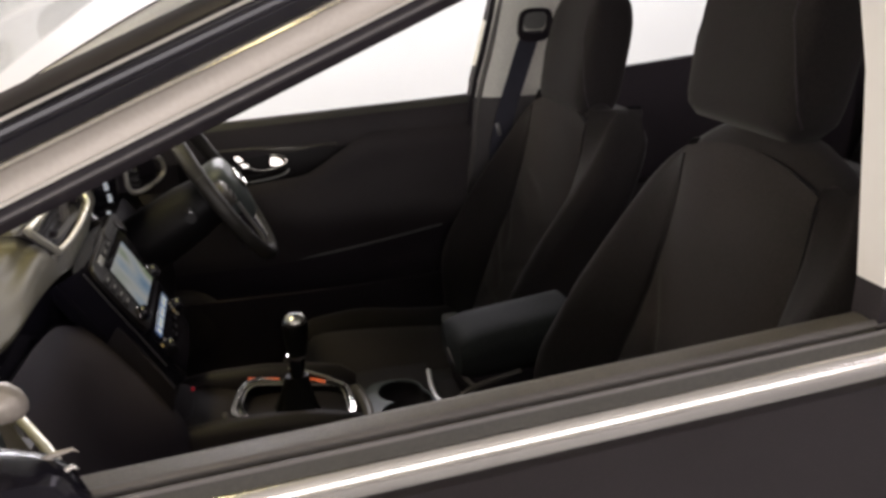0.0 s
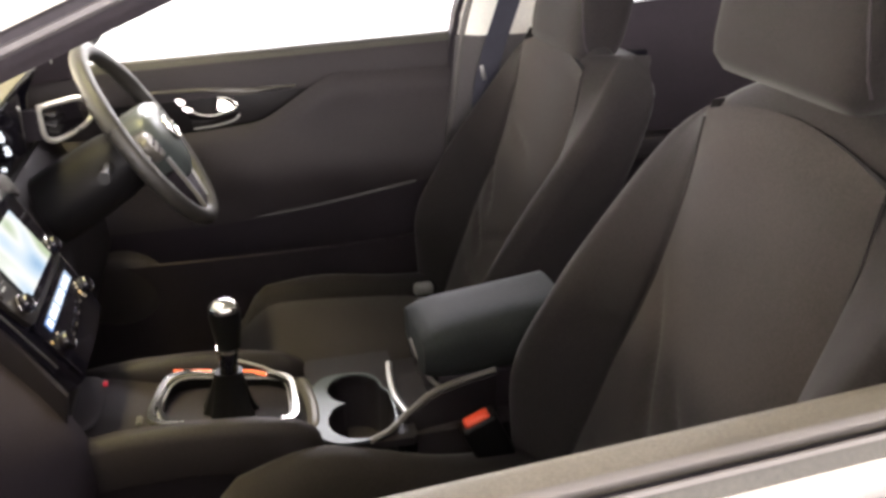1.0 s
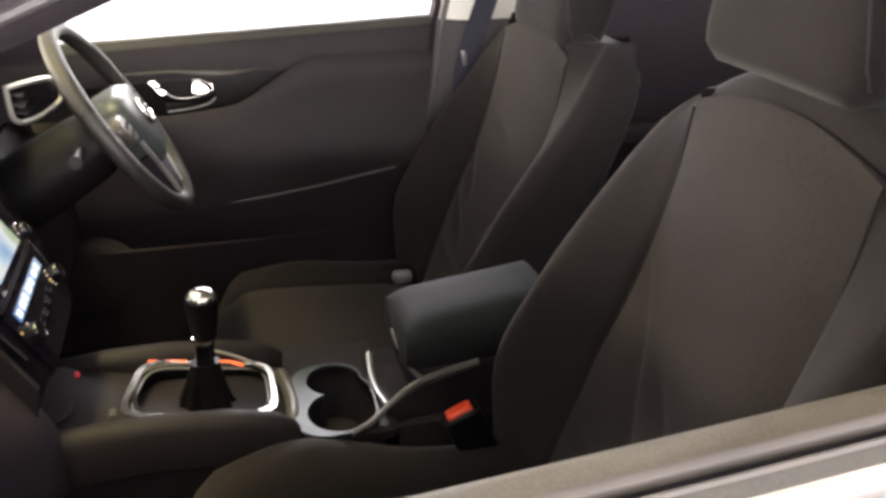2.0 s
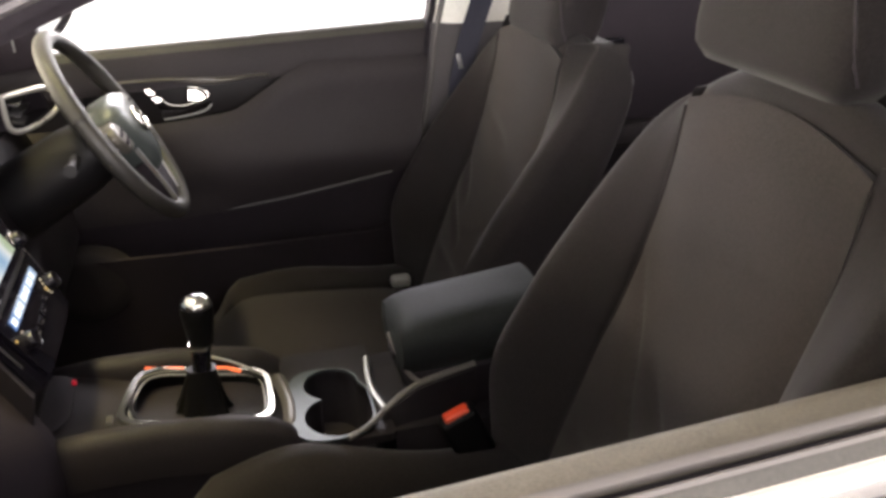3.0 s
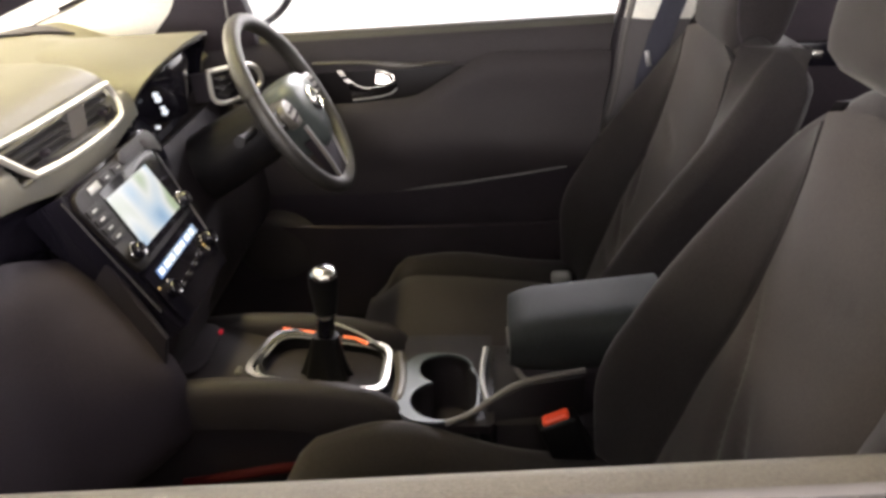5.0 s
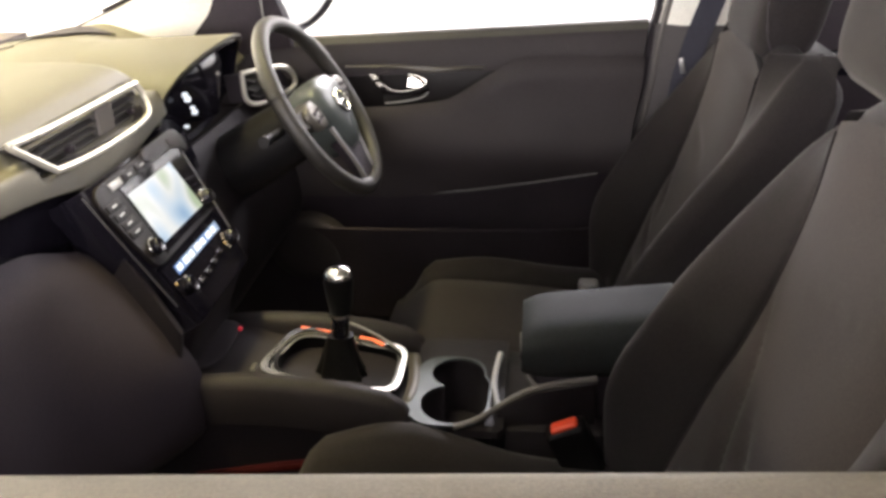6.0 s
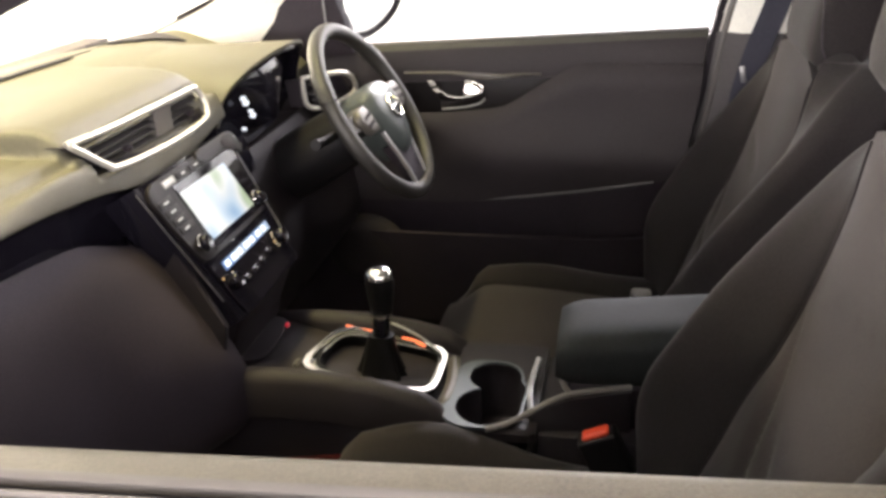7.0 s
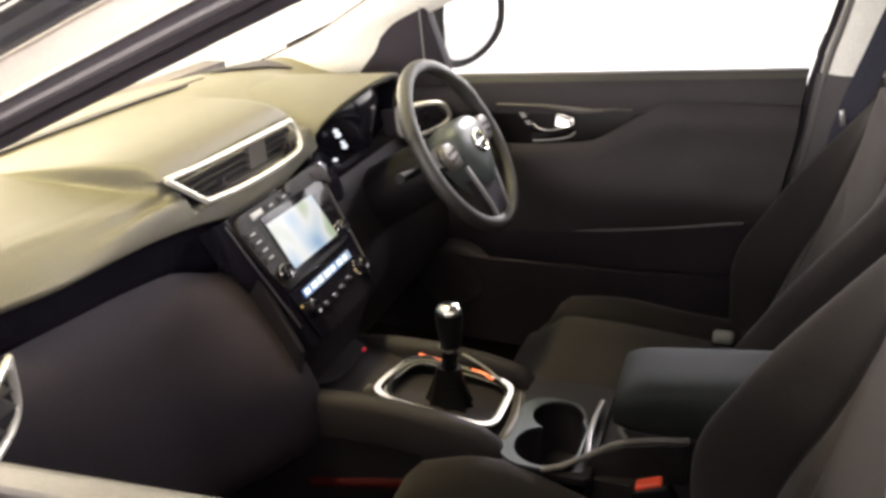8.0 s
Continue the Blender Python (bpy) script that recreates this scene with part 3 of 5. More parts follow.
part("lip_bead", sweep([(-0.6845, 0.0), (-0.686, 0.0022), (-0.6895, 0.0024), (-0.6925, 0.0004), (-0.6930, -0.004), (-0.690, -0.005)], near_sill, NX), "edge", near, "pale rounded lip of the door top")
part("inner_card", sweep([(-0.660, -0.02), (-0.69, -0.02), (-0.69, -0.66), (-0.64, -0.66), (-0.63, -0.3), (-0.645, -0.10)], near_sill, NX), "door", near)
part("slot", sweep([(-0.690, -0.04), (-0.690, -0.022), (-0.7055, -0.022), (-0.7055, -0.04)], near_sill, NX), "rubber", near, "black window slot")
part("wiper_seal", sweep([(-0.691, -0.024), (-0.693, -0.006), (-0.6960, -0.0045), (-0.6975, -0.012), (-0.6965, -0.024)], near_sill, NX), "rubber", near, "black rubber wiper seal in the slot")
part("outer_seal", sweep([(-0.7020, -0.03), (-0.7028, -0.003), (-0.7045, 0.0006), (-0.7062, -0.0005), (-0.7070, -0.006), (-0.7110, -0.0100), (-0.7120, -0.0135), (-0.708, -0.03)], near_sill, NX), "silltop", near, "dark grey-beige weatherstrip")
part("seal_bead", sweep([(-0.7034, -0.001), (-0.7040, 0.0012), (-0.7058, 0.0012), (-0.7066, -0.002)], near_sill, NX), "edge", near, "pale upper edge of the weatherstrip")
part("belt_strip", sweep([(-0.7095, -0.036), (-0.7090, -0.0118), (-0.7140, -0.0125), (-0.7185, -0.0160), (-0.7208, -0.0220), (-0.7215, -0.0290), (-0.7210, -0.036)], near_sill, NX), "chrome", near, "bright chrome strip along the window line")
part("skin", sweep([(-0.706, -0.036), (-0.7205, -0.0365), (-0.727, -0.040), (-0.734, -0.07), (-0.758, -0.15), (-0.800, -0.26), (-0.806, -0.36), (-0.79, -0.50), (-0.80, -0.66), (-0.70, -0.66)], near_sill, NX), "paint", near, "dark metallic door skin")
part("mirror_sail", sheet(lambda u, v: (lerp(-0.62, lerp(-0.262, -0.32, v ** 1.5), u), -0.668 + 0.02 * v + 0.012 * math.sin(math.pi * u), lerp(0.985, lerp(1.03, 1.15, u), v)), 8, 8, 0.03), "hub", near, "glossy grey moulded mirror corner cover")
part("mirror_foot", loft([[(x, y0, z0), (x, y1, z0), (x, y1 - 0.004, z1 - 0.008), (x, (y0 + y1) / 2, z1), (x, y0 + 0.004, z1 - 0.008)] for x, y0, y1, z0, z1 in ((-0.192, -0.700, -0.706, 0.976, 0.990), (-0.205, -0.692, -0.714, 0.974, 1.016), (-0.225, -0.686, -0.722, 0.972, 1.026), (-0.26, -0.682, -0.738, 0.970, 1.034), (-0.34, -0.680, -0.770, 0.97, 1.045), (-0.44, -0.680, -0.79, 0.97, 1.05))]), "gloss", near, "gloss black foot of the door mirror", 60)
# two strips stand in for the reflections on the glossy foot
for y0, y1, z0, z1, r, mat in ((-0.703, -0.712, 1.014, 0.996, 0.0045, "chrome"), (-0.696, -0.698, 1.024, 1.014, 0.003, "beige")):
    part("foot_glint", taper([(-0.196, y0, z0 - 0.003), (-0.200, y0, z0), (-0.212, lerp(y0, y1, 0.4), lerp(z0, z1, 0.2)), (-0.230, y1 - 0.004, lerp(z0, z1, 0.6)), (-0.255, y1 - 0.016, z1), (-0.33, y1 - 0.045, z1 - 0.016)], (0.0004, 0.5 * r, 0.8 * r, r, r, r)), mat, near, "bright curved strip, added as a reflection on the mirror foot", 60)
part("frame_foot", taper([(-0.221, -0.700, 1.067), (-0.222, -0.700, 1.067), (-0.226, -0.700, 1.068), (-0.234, -0.700, 1.070), (-0.25, -0.702, 1.071), (-0.32, -0.706, 1.066)], (0.0005, 0.005, 0.0105, 0.0145, 0.016, 0.016), 18), "beige", near, "rounded beige end of the window frame", 60)
nm = thing("door_mirror", (-0.40, -0.78, 1.02), "dark car door mirror housing on the passenger door", "door mirror", group="door mirrors")
part("housing", loft([[( -0.36 - d, -0.86 + w * math.cos(q), 1.10 + h * math.sin(q)) for q in [2 * math.pi * k / 20 for k in range(20)]]
                      for d, w, h in ((0.0, 0.10, 0.075), (0.03, 0.105, 0.08), (0.09, 0.085, 0.065), (0.14, 0.045, 0.035))]), "paint", nm)
part("mirror_glass", loft([[(-0.352 - d, -0.86 + w * math.cos(q), 1.10 + h * math.sin(q)) for q in [2 * math.pi * k / 20 for k in range(20)]]
                           for d, w, h in ((0.0, 0.088, 0.064), (0.006, 0.090, 0.066))]), "mirror", nm)
part("stalk", box(-0.46, -0.40, -0.79, -0.70, 1.0, 1.04, 0.012), "paint", nm)

far = thing("driver_door", (0, 0.72, 0.3), "closed car door with dark grey inner panel", "car door")


def far_edge(z):
    """Rear edge of the driver door, which leans forward towards the ground."""
    return along([(0.34, 0.343), (0.55, 0.398), (0.68, 0.435), (0.78, 0.460), (0.90, 0.480), (0.99, 0.489), (1.06, 0.501)], z)


def recess_low(x):
    """Lower edge of the handle recess, which sweeps up to the rear."""
    return 0.848 + 0.012 * ease(-0.05, 0.12, x) + 0.076 * ease(0.085, 0.245, x)


def armrest_line(x):
    """The piped edge where the armrest's padding ends."""
    return 0.670 + 0.10 * max(0.0, x) + 0.13 * max(0.0, x) ** 2


def door_card(u, v, low):
    """The card below the recess: the padded part down to the armrest's edge, or the darker part under it."""
    x = lerp(-0.60, 0.49, u)
    top = recess_low(x) + 0.016 * ease(0.20, 0.26, x)
    z = lerp(armrest_line(x), 0.36, v) if low else lerp(top, armrest_line(x) - 0.002, v)
    x = lerp(-0.60, far_edge(z) - 0.003, u)
    f = (top - z) / (top - 0.36)
    y = 0.667 - 0.012 * ease(0.0, 0.03, f) - 0.028 * math.exp(-((z - 0.78) / 0.06) ** 2) * ease(-0.1, 0.1, x) + 0.02 * ease(0.30, 0.60, f)
    return (x, y + 0.009 * low, z)


def to_edge(profile):
    """A profile of (y, height above the window line) carried back to the door's leaning edge."""
    loops = []
    for k in range(29):
        lp = []
        for y, h in profile:
            x = lerp(-0.62, far_edge(far_sill(0.45) + h) - 0.003, k / 28)
            lp.append((x, y, far_sill(x) + h))
        loops.append(lp)
    return loft(loops)


card = [(0.712, 0.0), (0.704, 0.004), (0.692, 0.0), (0.680, -0.018), (0.672, -0.06), (0.672, -0.075), (0.690, -0.08), (0.690, -0.25), (0.690, -0.45), (0.690, -0.66), (0.74, -0.66), (0.74, -0.45), (0.74, -0.25), (0.74, -0.005)]
part("upper_panel", to_edge(card), "door", far, "dark grey soft upper door panel")
# separate khaki strip painted as the panel's lit upper edge
part("lit_top_edge", to_edge([(0.717, -0.004), (0.716, 0.003), (0.706, 0.0056), (0.696, 0.0030), (0.689, -0.003), (0.6835, -0.011), (0.690, -0.014)]), "silltop", far, "soft top edge of the door, khaki-grey for light along it")
part("middle_panel", sheet(lambda u, v: door_card(u, v, 0), 40, 20, 0.02), "door", far, "padded grey middle of the door card")
part("lower_panel", sheet(lambda u, v: door_card(u, v, 1), 40, 20, 0.02), "plastic", far, "lower door card, darker below the armrest's edge")
part("recess_back", prism([(-0.20, 0.690, 0.84), (0.22, 0.690, 0.84), (0.235, 0.690, 0.94), (-0.20, 0.690, 0.94)], (0, -0.006, 0), 0.002), "recess", far, "handle recess, brown darkened for the shade in it")
part("recess_rim", tube(smooth_line([(x, 0.654, recess_low(x) + 0.001) for x in (-0.06, 0.0, 0.05, 0.10, 0.15, 0.19, 0.225, 0.245)], 24), 0.0022, 8), "piping", far, "soft grey rim of the handle recess")
part("trim_line", loft([[(x, 0.672, z0), (x, 0.664, z0), (x, 0.662, (z0 + z1) / 2), (x, 0.664, z1), (x, 0.672, z1)] for x, z0, z1 in ((-0.122, 0.9405, 0.943), (-0.066, 0.940, 0.9445), (-0.024, 0.940, 0.9450), (0.0, 0.9365, 0.944), (0.030, 0.931, 0.942), (0.055, 0.9285, 0.941), (0.085, 0.930, 0.939), (0.130, 0.9385, 0.9415), (0.165, 0.939, 0.9410))]), "bridge", far, "tapered dull grey strip over the handle", 60)
hd = part("handle_cup", tube(smooth_line([(-0.046, 0.664, 0.906), (-0.037, 0.663, 0.900), (-0.027, 0.661, 0.8945), (-0.007, 0.660, 0.8915), (0.017, 0.660, 0.8955), (0.040, 0.662, 0.903), (0.045, 0.663, 0.909), (0.041, 0.664, 0.917), (0.028, 0.665, 0.9235), (0.009, 0.667, 0.925)], 36), 0.0018, 8), "chrome", far, "bright chrome door handle surround")
part("lever", loft([[(0.008, y, 0.9225), (0.022, y, 0.9215), (0.036, y, 0.9145), (0.0405, y, 0.907), (0.037, y, 0.901), (0.020, y, 0.8985), (0.005, y, 0.9005)] for y in (0.672, 0.664)] + [[(0.010, 0.6611, 0.920), (0.022, 0.6608, 0.919), (0.034, 0.6594, 0.913), (0.038, 0.6579, 0.907), (0.035, 0.6570, 0.903), (0.020, 0.6565, 0.901), (0.008, 0.6570, 0.903)]]), "chrome", hd)
part("lock_button", loft([[(-0.076, y, 0.9295), (-0.059, y, 0.9295), (-0.049, y, 0.917), (-0.065, y, 0.9145)] for y in (0.674, 0.666)] + [[(-0.073, 0.6603, 0.928), (-0.060, 0.6603, 0.928), (-0.052, 0.6579, 0.918), (-0.064, 0.6575, 0.916)]]), "chrome", hd)
part("lock_tip", loft([[(-0.064, y, 0.911), (-0.048, y, 0.9125), (-0.037, y, 0.905), (-0.051, y, 0.8995)] for y in (0.674, 0.666)] + [[(-0.061, 0.6597, 0.9105), (-0.049, 0.6599, 0.911), (-0.040, 0.6584, 0.905), (-0.051, 0.6575, 0.901)]]), "chrome", hd)
part("cup_bowl", sheet(lambda u, v: (lerp(lerp(-0.050, -0.044, v), lerp(0.044, 0.050, v), u), 0.664 + 0.010 * math.sin(math.pi * v), lerp(0.899 - 0.008 * math.sin(math.pi * u), 0.866 + 0.024 * u ** 2, v)), 16, 8, 0.003), "recess", hd, "brown-black bowl behind the handle", 60)
part("cup_edge", tube(smooth_line([(-0.042, 0.662, 0.866), (0.008, 0.660, 0.872), (0.038, 0.660, 0.880), (0.050, 0.662, 0.890)], 14), 0.0018, 6), "satin", hd)
part("armrest_edge", tube(smooth_line([(0.02, 0.642, 0.672), (0.12, 0.635, 0.683), (0.25, 0.624, 0.705), (0.40, 0.622, 0.731)], 20), 0.0036, 8), "piping", far, "piped lower edge of the armrest")
part("map_pocket", sheet(lambda u, v: (lerp(-0.45, 0.42, u), 0.655 - 0.035 * math.sin(math.pi * u) ** 0.5 * (1 - 0.3 * v), lerp(0.60, 0.38, v)), 16, 4, 0.01), "plastic", far)
part("speaker_cover", loft([[(-0.225 + r * 1.15 * math.cos(q), 0.648 - d, 0.545 + r * math.sin(q)) for q in [2 * math.pi * k / 28 for k in range(28)]] for d, r in ((0.0, 0.082), (0.022, 0.079), (0.032, 0.070), (0.034, 0.05), (0.0345, 0.02))]), "door", far, "round grey speaker cover", 60)
part("switch_panel", prism([(-0.19, 0.655, 0.842), (0.03, 0.640, 0.842), (0.03, 0.668, 0.842), (-0.19, 0.668, 0.842)], (0, 0, 0.01), 0.002), "gloss", far, "gloss black switch panel")
for k in range(4):
    part("window_switch", box(-0.15 + 0.04 * k, -0.125 + 0.04 * k, 0.646, 0.662, 0.850, 0.858, 0.003), "plastic", far)
part("sail_cover", prism([(-0.47, 0.668, 0.955), (-0.230, 0.668, 0.980), (-0.238, 0.664, 1.03), (-0.275, 0.652, 1.155), (-0.31, 0.652, 1.150), (-0.415, 0.664, 1.055)], (0, 0.04, 0), 0.004), "plastic", far, "black mirror corner cover")
part("skin", loft([[(x, 0.742, 0.3), (x, 0.80, 0.6), (x, 0.79, 0.8), (x, 0.745, 0.985), (x, 0.742, 0.9)] for x in (-0.66, -0.3, 0.1, 0.55)]), "paint", far)
part("sail_seam", tube([(-0.282, 0.664, 1.01), (-0.283, 0.650, 1.15)], 0.002, 6), "satin", far)
gl = part("window_glass", prism([(-0.232, 0.718, 1.0), (0.49, 0.718, 1.02), (0.57, 0.62, 1.42), (0.30, 0.63, 1.385), (-0.05, 0.655, 1.25), (-0.30, 0.69, 1.15)], (0, 0.004, 0)), "glass", far)
gl.visible_shadow = False

fm = thing("door_mirror", (-0.33, 0.80, 1.02), "black car door mirror on the driver door", "door mirror", group="door mirrors")


def mirror_loop(x, k):
    pts = [(0.83, 1.00), (0.86, 0.972), (0.93, 0.968), (1.00, 0.995), (1.045, 1.04), (1.055, 1.10), (1.04, 1.16), (0.98, 1.175), (0.88, 1.165), (0.835, 1.13)]
    cy, cz = 0.94, 1.075
    return [(x, cy + (y - cy) * k, cz + (z - cz) * k) for y, z in [(p.x, p.y) for p in smooth_line([(a, b, 0) for a, b in pts + pts[:1]], 40)[:-1]]]


MT = Matrix.Translation((-0.262, 0.94, 0)) @ pose(0, 0, 0, 0, 0, -28) @ Matrix.Translation((0.215, -0.94, 0))
part("housing", turned(loft([mirror_loop(-0.232, 0.80), mirror_loop(-0.214, 0.845), mirror_loop(-0.208, 0.92), mirror_loop(-0.222, 1.0), mirror_loop(-0.27, 0.98), mirror_loop(-0.33, 0.75), mirror_loop(-0.36, 0.4)]), MT), "rubber", fm)
part("mirror_glass", turned(loft([mirror_loop(-0.2195, 0.83), mirror_loop(-0.230, 0.83)]), MT), "mirror", fm, "mirror glass that shows a white hall")
part("stalk", box(-0.40, -0.31, 0.745, 0.88, 0.99, 1.03, 0.012), "rubber", fm)

# rear doors
for side in (1, -1):
    rd = thing("rear_door", (1.1, side * 0.72, 0.3), "dark rear car door with window", "car door", group="rear doors")
    part("inner_panel", loft([[(x, side * 0.66, 0.36), (x, side * 0.655, 0.80), (x, side * 0.66, 1.0 + 0.08 * u), (x, side * 0.675, 1.045 + 0.06 * u), (x, side * 0.70, 1.045 + 0.06 * u), (x, side * 0.74, 0.9), (x, side * 0.74, 0.36)]
                              for x, u in ((0.74, 0.2), (0.9, 0.45), (1.1, 0.75), (1.3, 0.9), (1.56, 1.0))]), "plastic", rd)
    part("handle_cup", box(0.82, 0.93, side * 0.655 - 0.006, side * 0.655 + 0.006, 0.925, 0.975, 0.005), "gloss", rd, "gloss black handle recess")
    part("lever", box(0.848, 0.895, side * 0.645 - 0.008, side * 0.645 + 0.008, 0.942, 0.960, 0.006), "chrome", rd, "small chrome door lever")
    part("armrest", box(0.80, 1.20, side * 0.635 - 0.03, side * 0.635 + 0.03, 0.74, 0.79, 0.012), "door", rd)
    g2 = part("window_glass", prism([(0.70, side * 0.69, 1.04), (1.56, side * 0.69, 1.10), (1.60, side * 0.61, 1.40), (0.74, side * 0.60, 1.43)], (0, side * 0.004, 0)), "glass", rd)
    g2.visible_shadow = False
    part("skin", loft([[(x, side * 0.742, 0.3), (x, side * 0.80, 0.6), (x, side * 0.79, 0.8), (x, side * 0.74, 1.0 + 0.05 * (x - 0.7)), (x, side * 0.742, 0.9)] for x in (0.75 if side < 0 else 0.56, 0.9, 1.3, 1.6)]), "paint", rd)
    part("belt_strip", loft([[(x, side * 0.70, zb), (x, side * 0.716, zb - 0.004), (x, side * 0.72, zb - 0.02), (x, side * 0.70, zb - 0.024)] for x, zb in ((0.75, 1.038), (1.0, 1.058), (1.56, 1.100))]), "chrome", rd)


# ---------------------------------------------------------------- seats
# the backrest from the side: its centre panel's seam, the bolster's crest, and half its width
SEAM = [(0.50, 0.395), (0.64, 0.440), (0.70, 0.462), (0.76, 0.483), (0.83, 0.514), (0.915, 0.541), (1.0, 0.561), (1.08, 0.573), (1.12, 0.588)]
CREST = [(0.50, 0.375), (0.65, 0.369), (0.70, 0.370), (0.75, 0.383), (0.80, 0.410), (0.85, 0.440), (0.90, 0.475), (0.95, 0.510), (1.0, 0.545), (1.05, 0.580), (1.08, 0.606), (1.10, 0.632)]
HALF = [(0.50, 0.230), (0.60, 0.243), (0.75, 0.250), (0.90, 0.250), (0.98, 0.247), (1.02, 0.238), (1.045, 0.224), (1.065, 0.204), (1.08, 0.182), (1.09, 0.163)]


def back_of_seat(z):
    return 0.662 + 0.36 * (z - 1.0)


def crease(y, z, lines):
    """Depth of the cloth's folds: each line runs from (y, z) to (y, z), with its width and depth."""
    d = 0.0
    for y0, z0, y1, z1, w, a in lines:
        ey, ez = y1 - y0, z1 - z0
        k = clamp(((y - y0) * ey + (z - z0) * ez) / (ey * ey + ez * ez))
        gap = math.hypot(y - y0 - k * ey, z - z0 - k * ez)
        side = (y - y0) * ez - (z - z0) * ey
        d += a * math.exp(-(gap / w) ** 2) * (1.0 if side > 0 else 0.55) * math.sin(math.pi * (0.12 + 0.76 * k))
    return d


def make_seat(ox, oy, oz, label, folds, lean=0.0, bolster=0.056, head=1.257, back=(0.0, 0.0), shoulder=0.0):
    """A front seat; back shifts its backrest, lean sets its head restraint more upright."""
    st = thing("car_seat", (ox + 0.2, oy, 0.30), label, "car seat", group="front seats")
    bx, bz = ox + back[0], back[1]
    WS = 0.146

    def panel(u, v):
        sy = lerp(1, -1, u)
        z = lerp(0.52, 1.079 + 0.026 * (1 - sy * sy), v)
        puff = 0.010 * (1 - sy ** 4) * ease(0.0, 0.05, v) * (1 - 0.7 * ease(0.93, 1.0, v))
        return (bx + along(SEAM, z) - puff + crease(WS * sy, z, folds), oy + WS * sy, z + bz)

    part("backrest_panel", sheet(panel, 44, 76, 0.03), "insert", st, "grey-brown woven centre panel of the backrest", 60)
    zs = [0.50 + 0.02 * k for k in range(27)] + [z + shoulder for z in (1.035, 1.048, 1.058, 1.067, 1.075, 1.083, 1.090)]
    for sd in (-1, 1):
        loops = []
        for z in zs:
            xs_, xc, wo, xb = along(SEAM, z), along(CREST, z), along(HALF, z - shoulder), back_of_seat(z) - 0.040 * ease(1.02, 1.09, z - shoulder) ** 2
            wi = min(WS, wo - 0.012) - 0.001
            d = wo - wi
            sec = [(wi, xs_ + 0.006), (wi + 0.05 * d, xs_ - 0.001 - 0.12 * (xs_ - xc)), (wi + 0.30 * d, lerp(xs_, xc, 0.50)), (wi + 0.58 * d, lerp(xs_, xc, 0.93)), (wi + 0.78 * d, xc), (wo - 0.004, xc + 0.022), (wo, xc + 0.05),
                   (wo + 0.002, lerp(xc + 0.05, xb, 0.55)), (max(wi + 0.006, wo - 0.010), xb - 0.016), (max(wi + 0.001, wo - 0.035), xb)]
            line = smooth_line([(x, y, 0) for y, x in sec], 26)
            loops.append([(bx + p.x + 0.0012 * math.sin(31 * z + 9 * p.y), oy + sd * p.y, z + bz) for p in line] + [(bx + xb, oy + sd * wi, z + bz)])
        part("backrest_bolster", loft(loops), "cloth", st, "dark cloth side bolster", 60)
        # the sewn edge between panel and bolster
        part("welt", tube([(bx + along(SEAM, z) - 0.0005, oy + sd * (WS + 0.0005), z + bz) for z in [0.53 + 0.018 * k for k in range(31)]], 0.0022, 6), "cloth", st)

    loops = []
    for z, w, x0, x1 in ((1.040, 0.214, 0.582, 0.674), (1.060, 0.200, 0.580, 0.672), (1.076, 0.180, 0.579, 0.666), (1.090, 0.158, 0.581, 0.660), (1.102, 0.138, 0.586, 0.652), (1.113, 0.116, 0.591, 0.645), (1.122, 0.096, 0.598, 0.640), (1.128, 0.074, 0.606, 0.634), (1.130, 0.050, 0.613, 0.628)):
        ends = []
        for q in [2 * math.pi * k / 48 for k in range(48)]:
            # square towards the panel, round towards the back
            a, b = -math.cos(q), math.sin(q)
            a, b = (math.copysign(abs(a) ** 0.6, a), math.copysign(abs(b) ** 0.55, b)) if a < 0 else (a, b)
            y = w * b
            ends.append((bx + (x0 + x1) / 2 + (x1 - x0) / 2 * a + (0.5 * max(0.0, abs(y) - 0.152) if a < 0 else 0.0), oy + y, z + bz))
        loops.append(ends)
    part("backrest_top", loft(loops), "cloth", st, "dark cloth top roll of the backrest", 60)
    part("back_shell", loft([[(bx + back_of_seat(z) - 0.03, oy - w, z + bz), (bx + back_of_seat(z) + 0.004, oy - w * 0.86, z + bz), (bx + back_of_seat(z) + 0.012, oy - w * 0.6, z + bz),
                              (bx + back_of_seat(z) + 0.012, oy + w * 0.6, z + bz), (bx + back_of_seat(z) + 0.004, oy + w * 0.86, z + bz), (bx + back_of_seat(z) - 0.03, oy + w, z + bz)]
                             for z, w in ((0.46, 0.20), (0.7, 0.22), (0.90, 0.21), (1.0, 0.19), (1.05, 0.165), (1.085, 0.12))]), "cloth", st, "", 60)
    # head restraint
    hx, hz = ox + 0.606 - 0.22 * lean, head
    loops = []
    for k in range(15):
        t = -1 + 2 * k / 14
        z = hz + 0.122 * t
        if t > 0:
            sc, wide = max((1 - t ** 3.0) ** 0.42, 0.4), 0.45 + 0.55 * (1 - t ** 2.6) ** 0.5
        else:
            sc, wide = max((1 - abs(t) ** 6.0) ** 0.3, 0.5), 0.90 + 0.10 * (1 - abs(t) ** 6.0) ** 0.3
        cx = hx + 0.022 * t
        loops.append([(cx + 0.055 * sc * (1 if math.cos(q) > 0 else -1) * abs(math.cos(q)) ** 0.6 - 0.012 * (math.cos(q) < 0) * math.sin(q) ** 2, oy + 0.119 * wide * (1 if math.sin(q) > 0 else -1) * abs(math.sin(q)) ** 0.55, z) for q in [2 * math.pi * j / 28 for j in range(28)]])
    hr = part("head_restraint", loft(loops), "cloth", st, "dark cloth head restraint", 60)
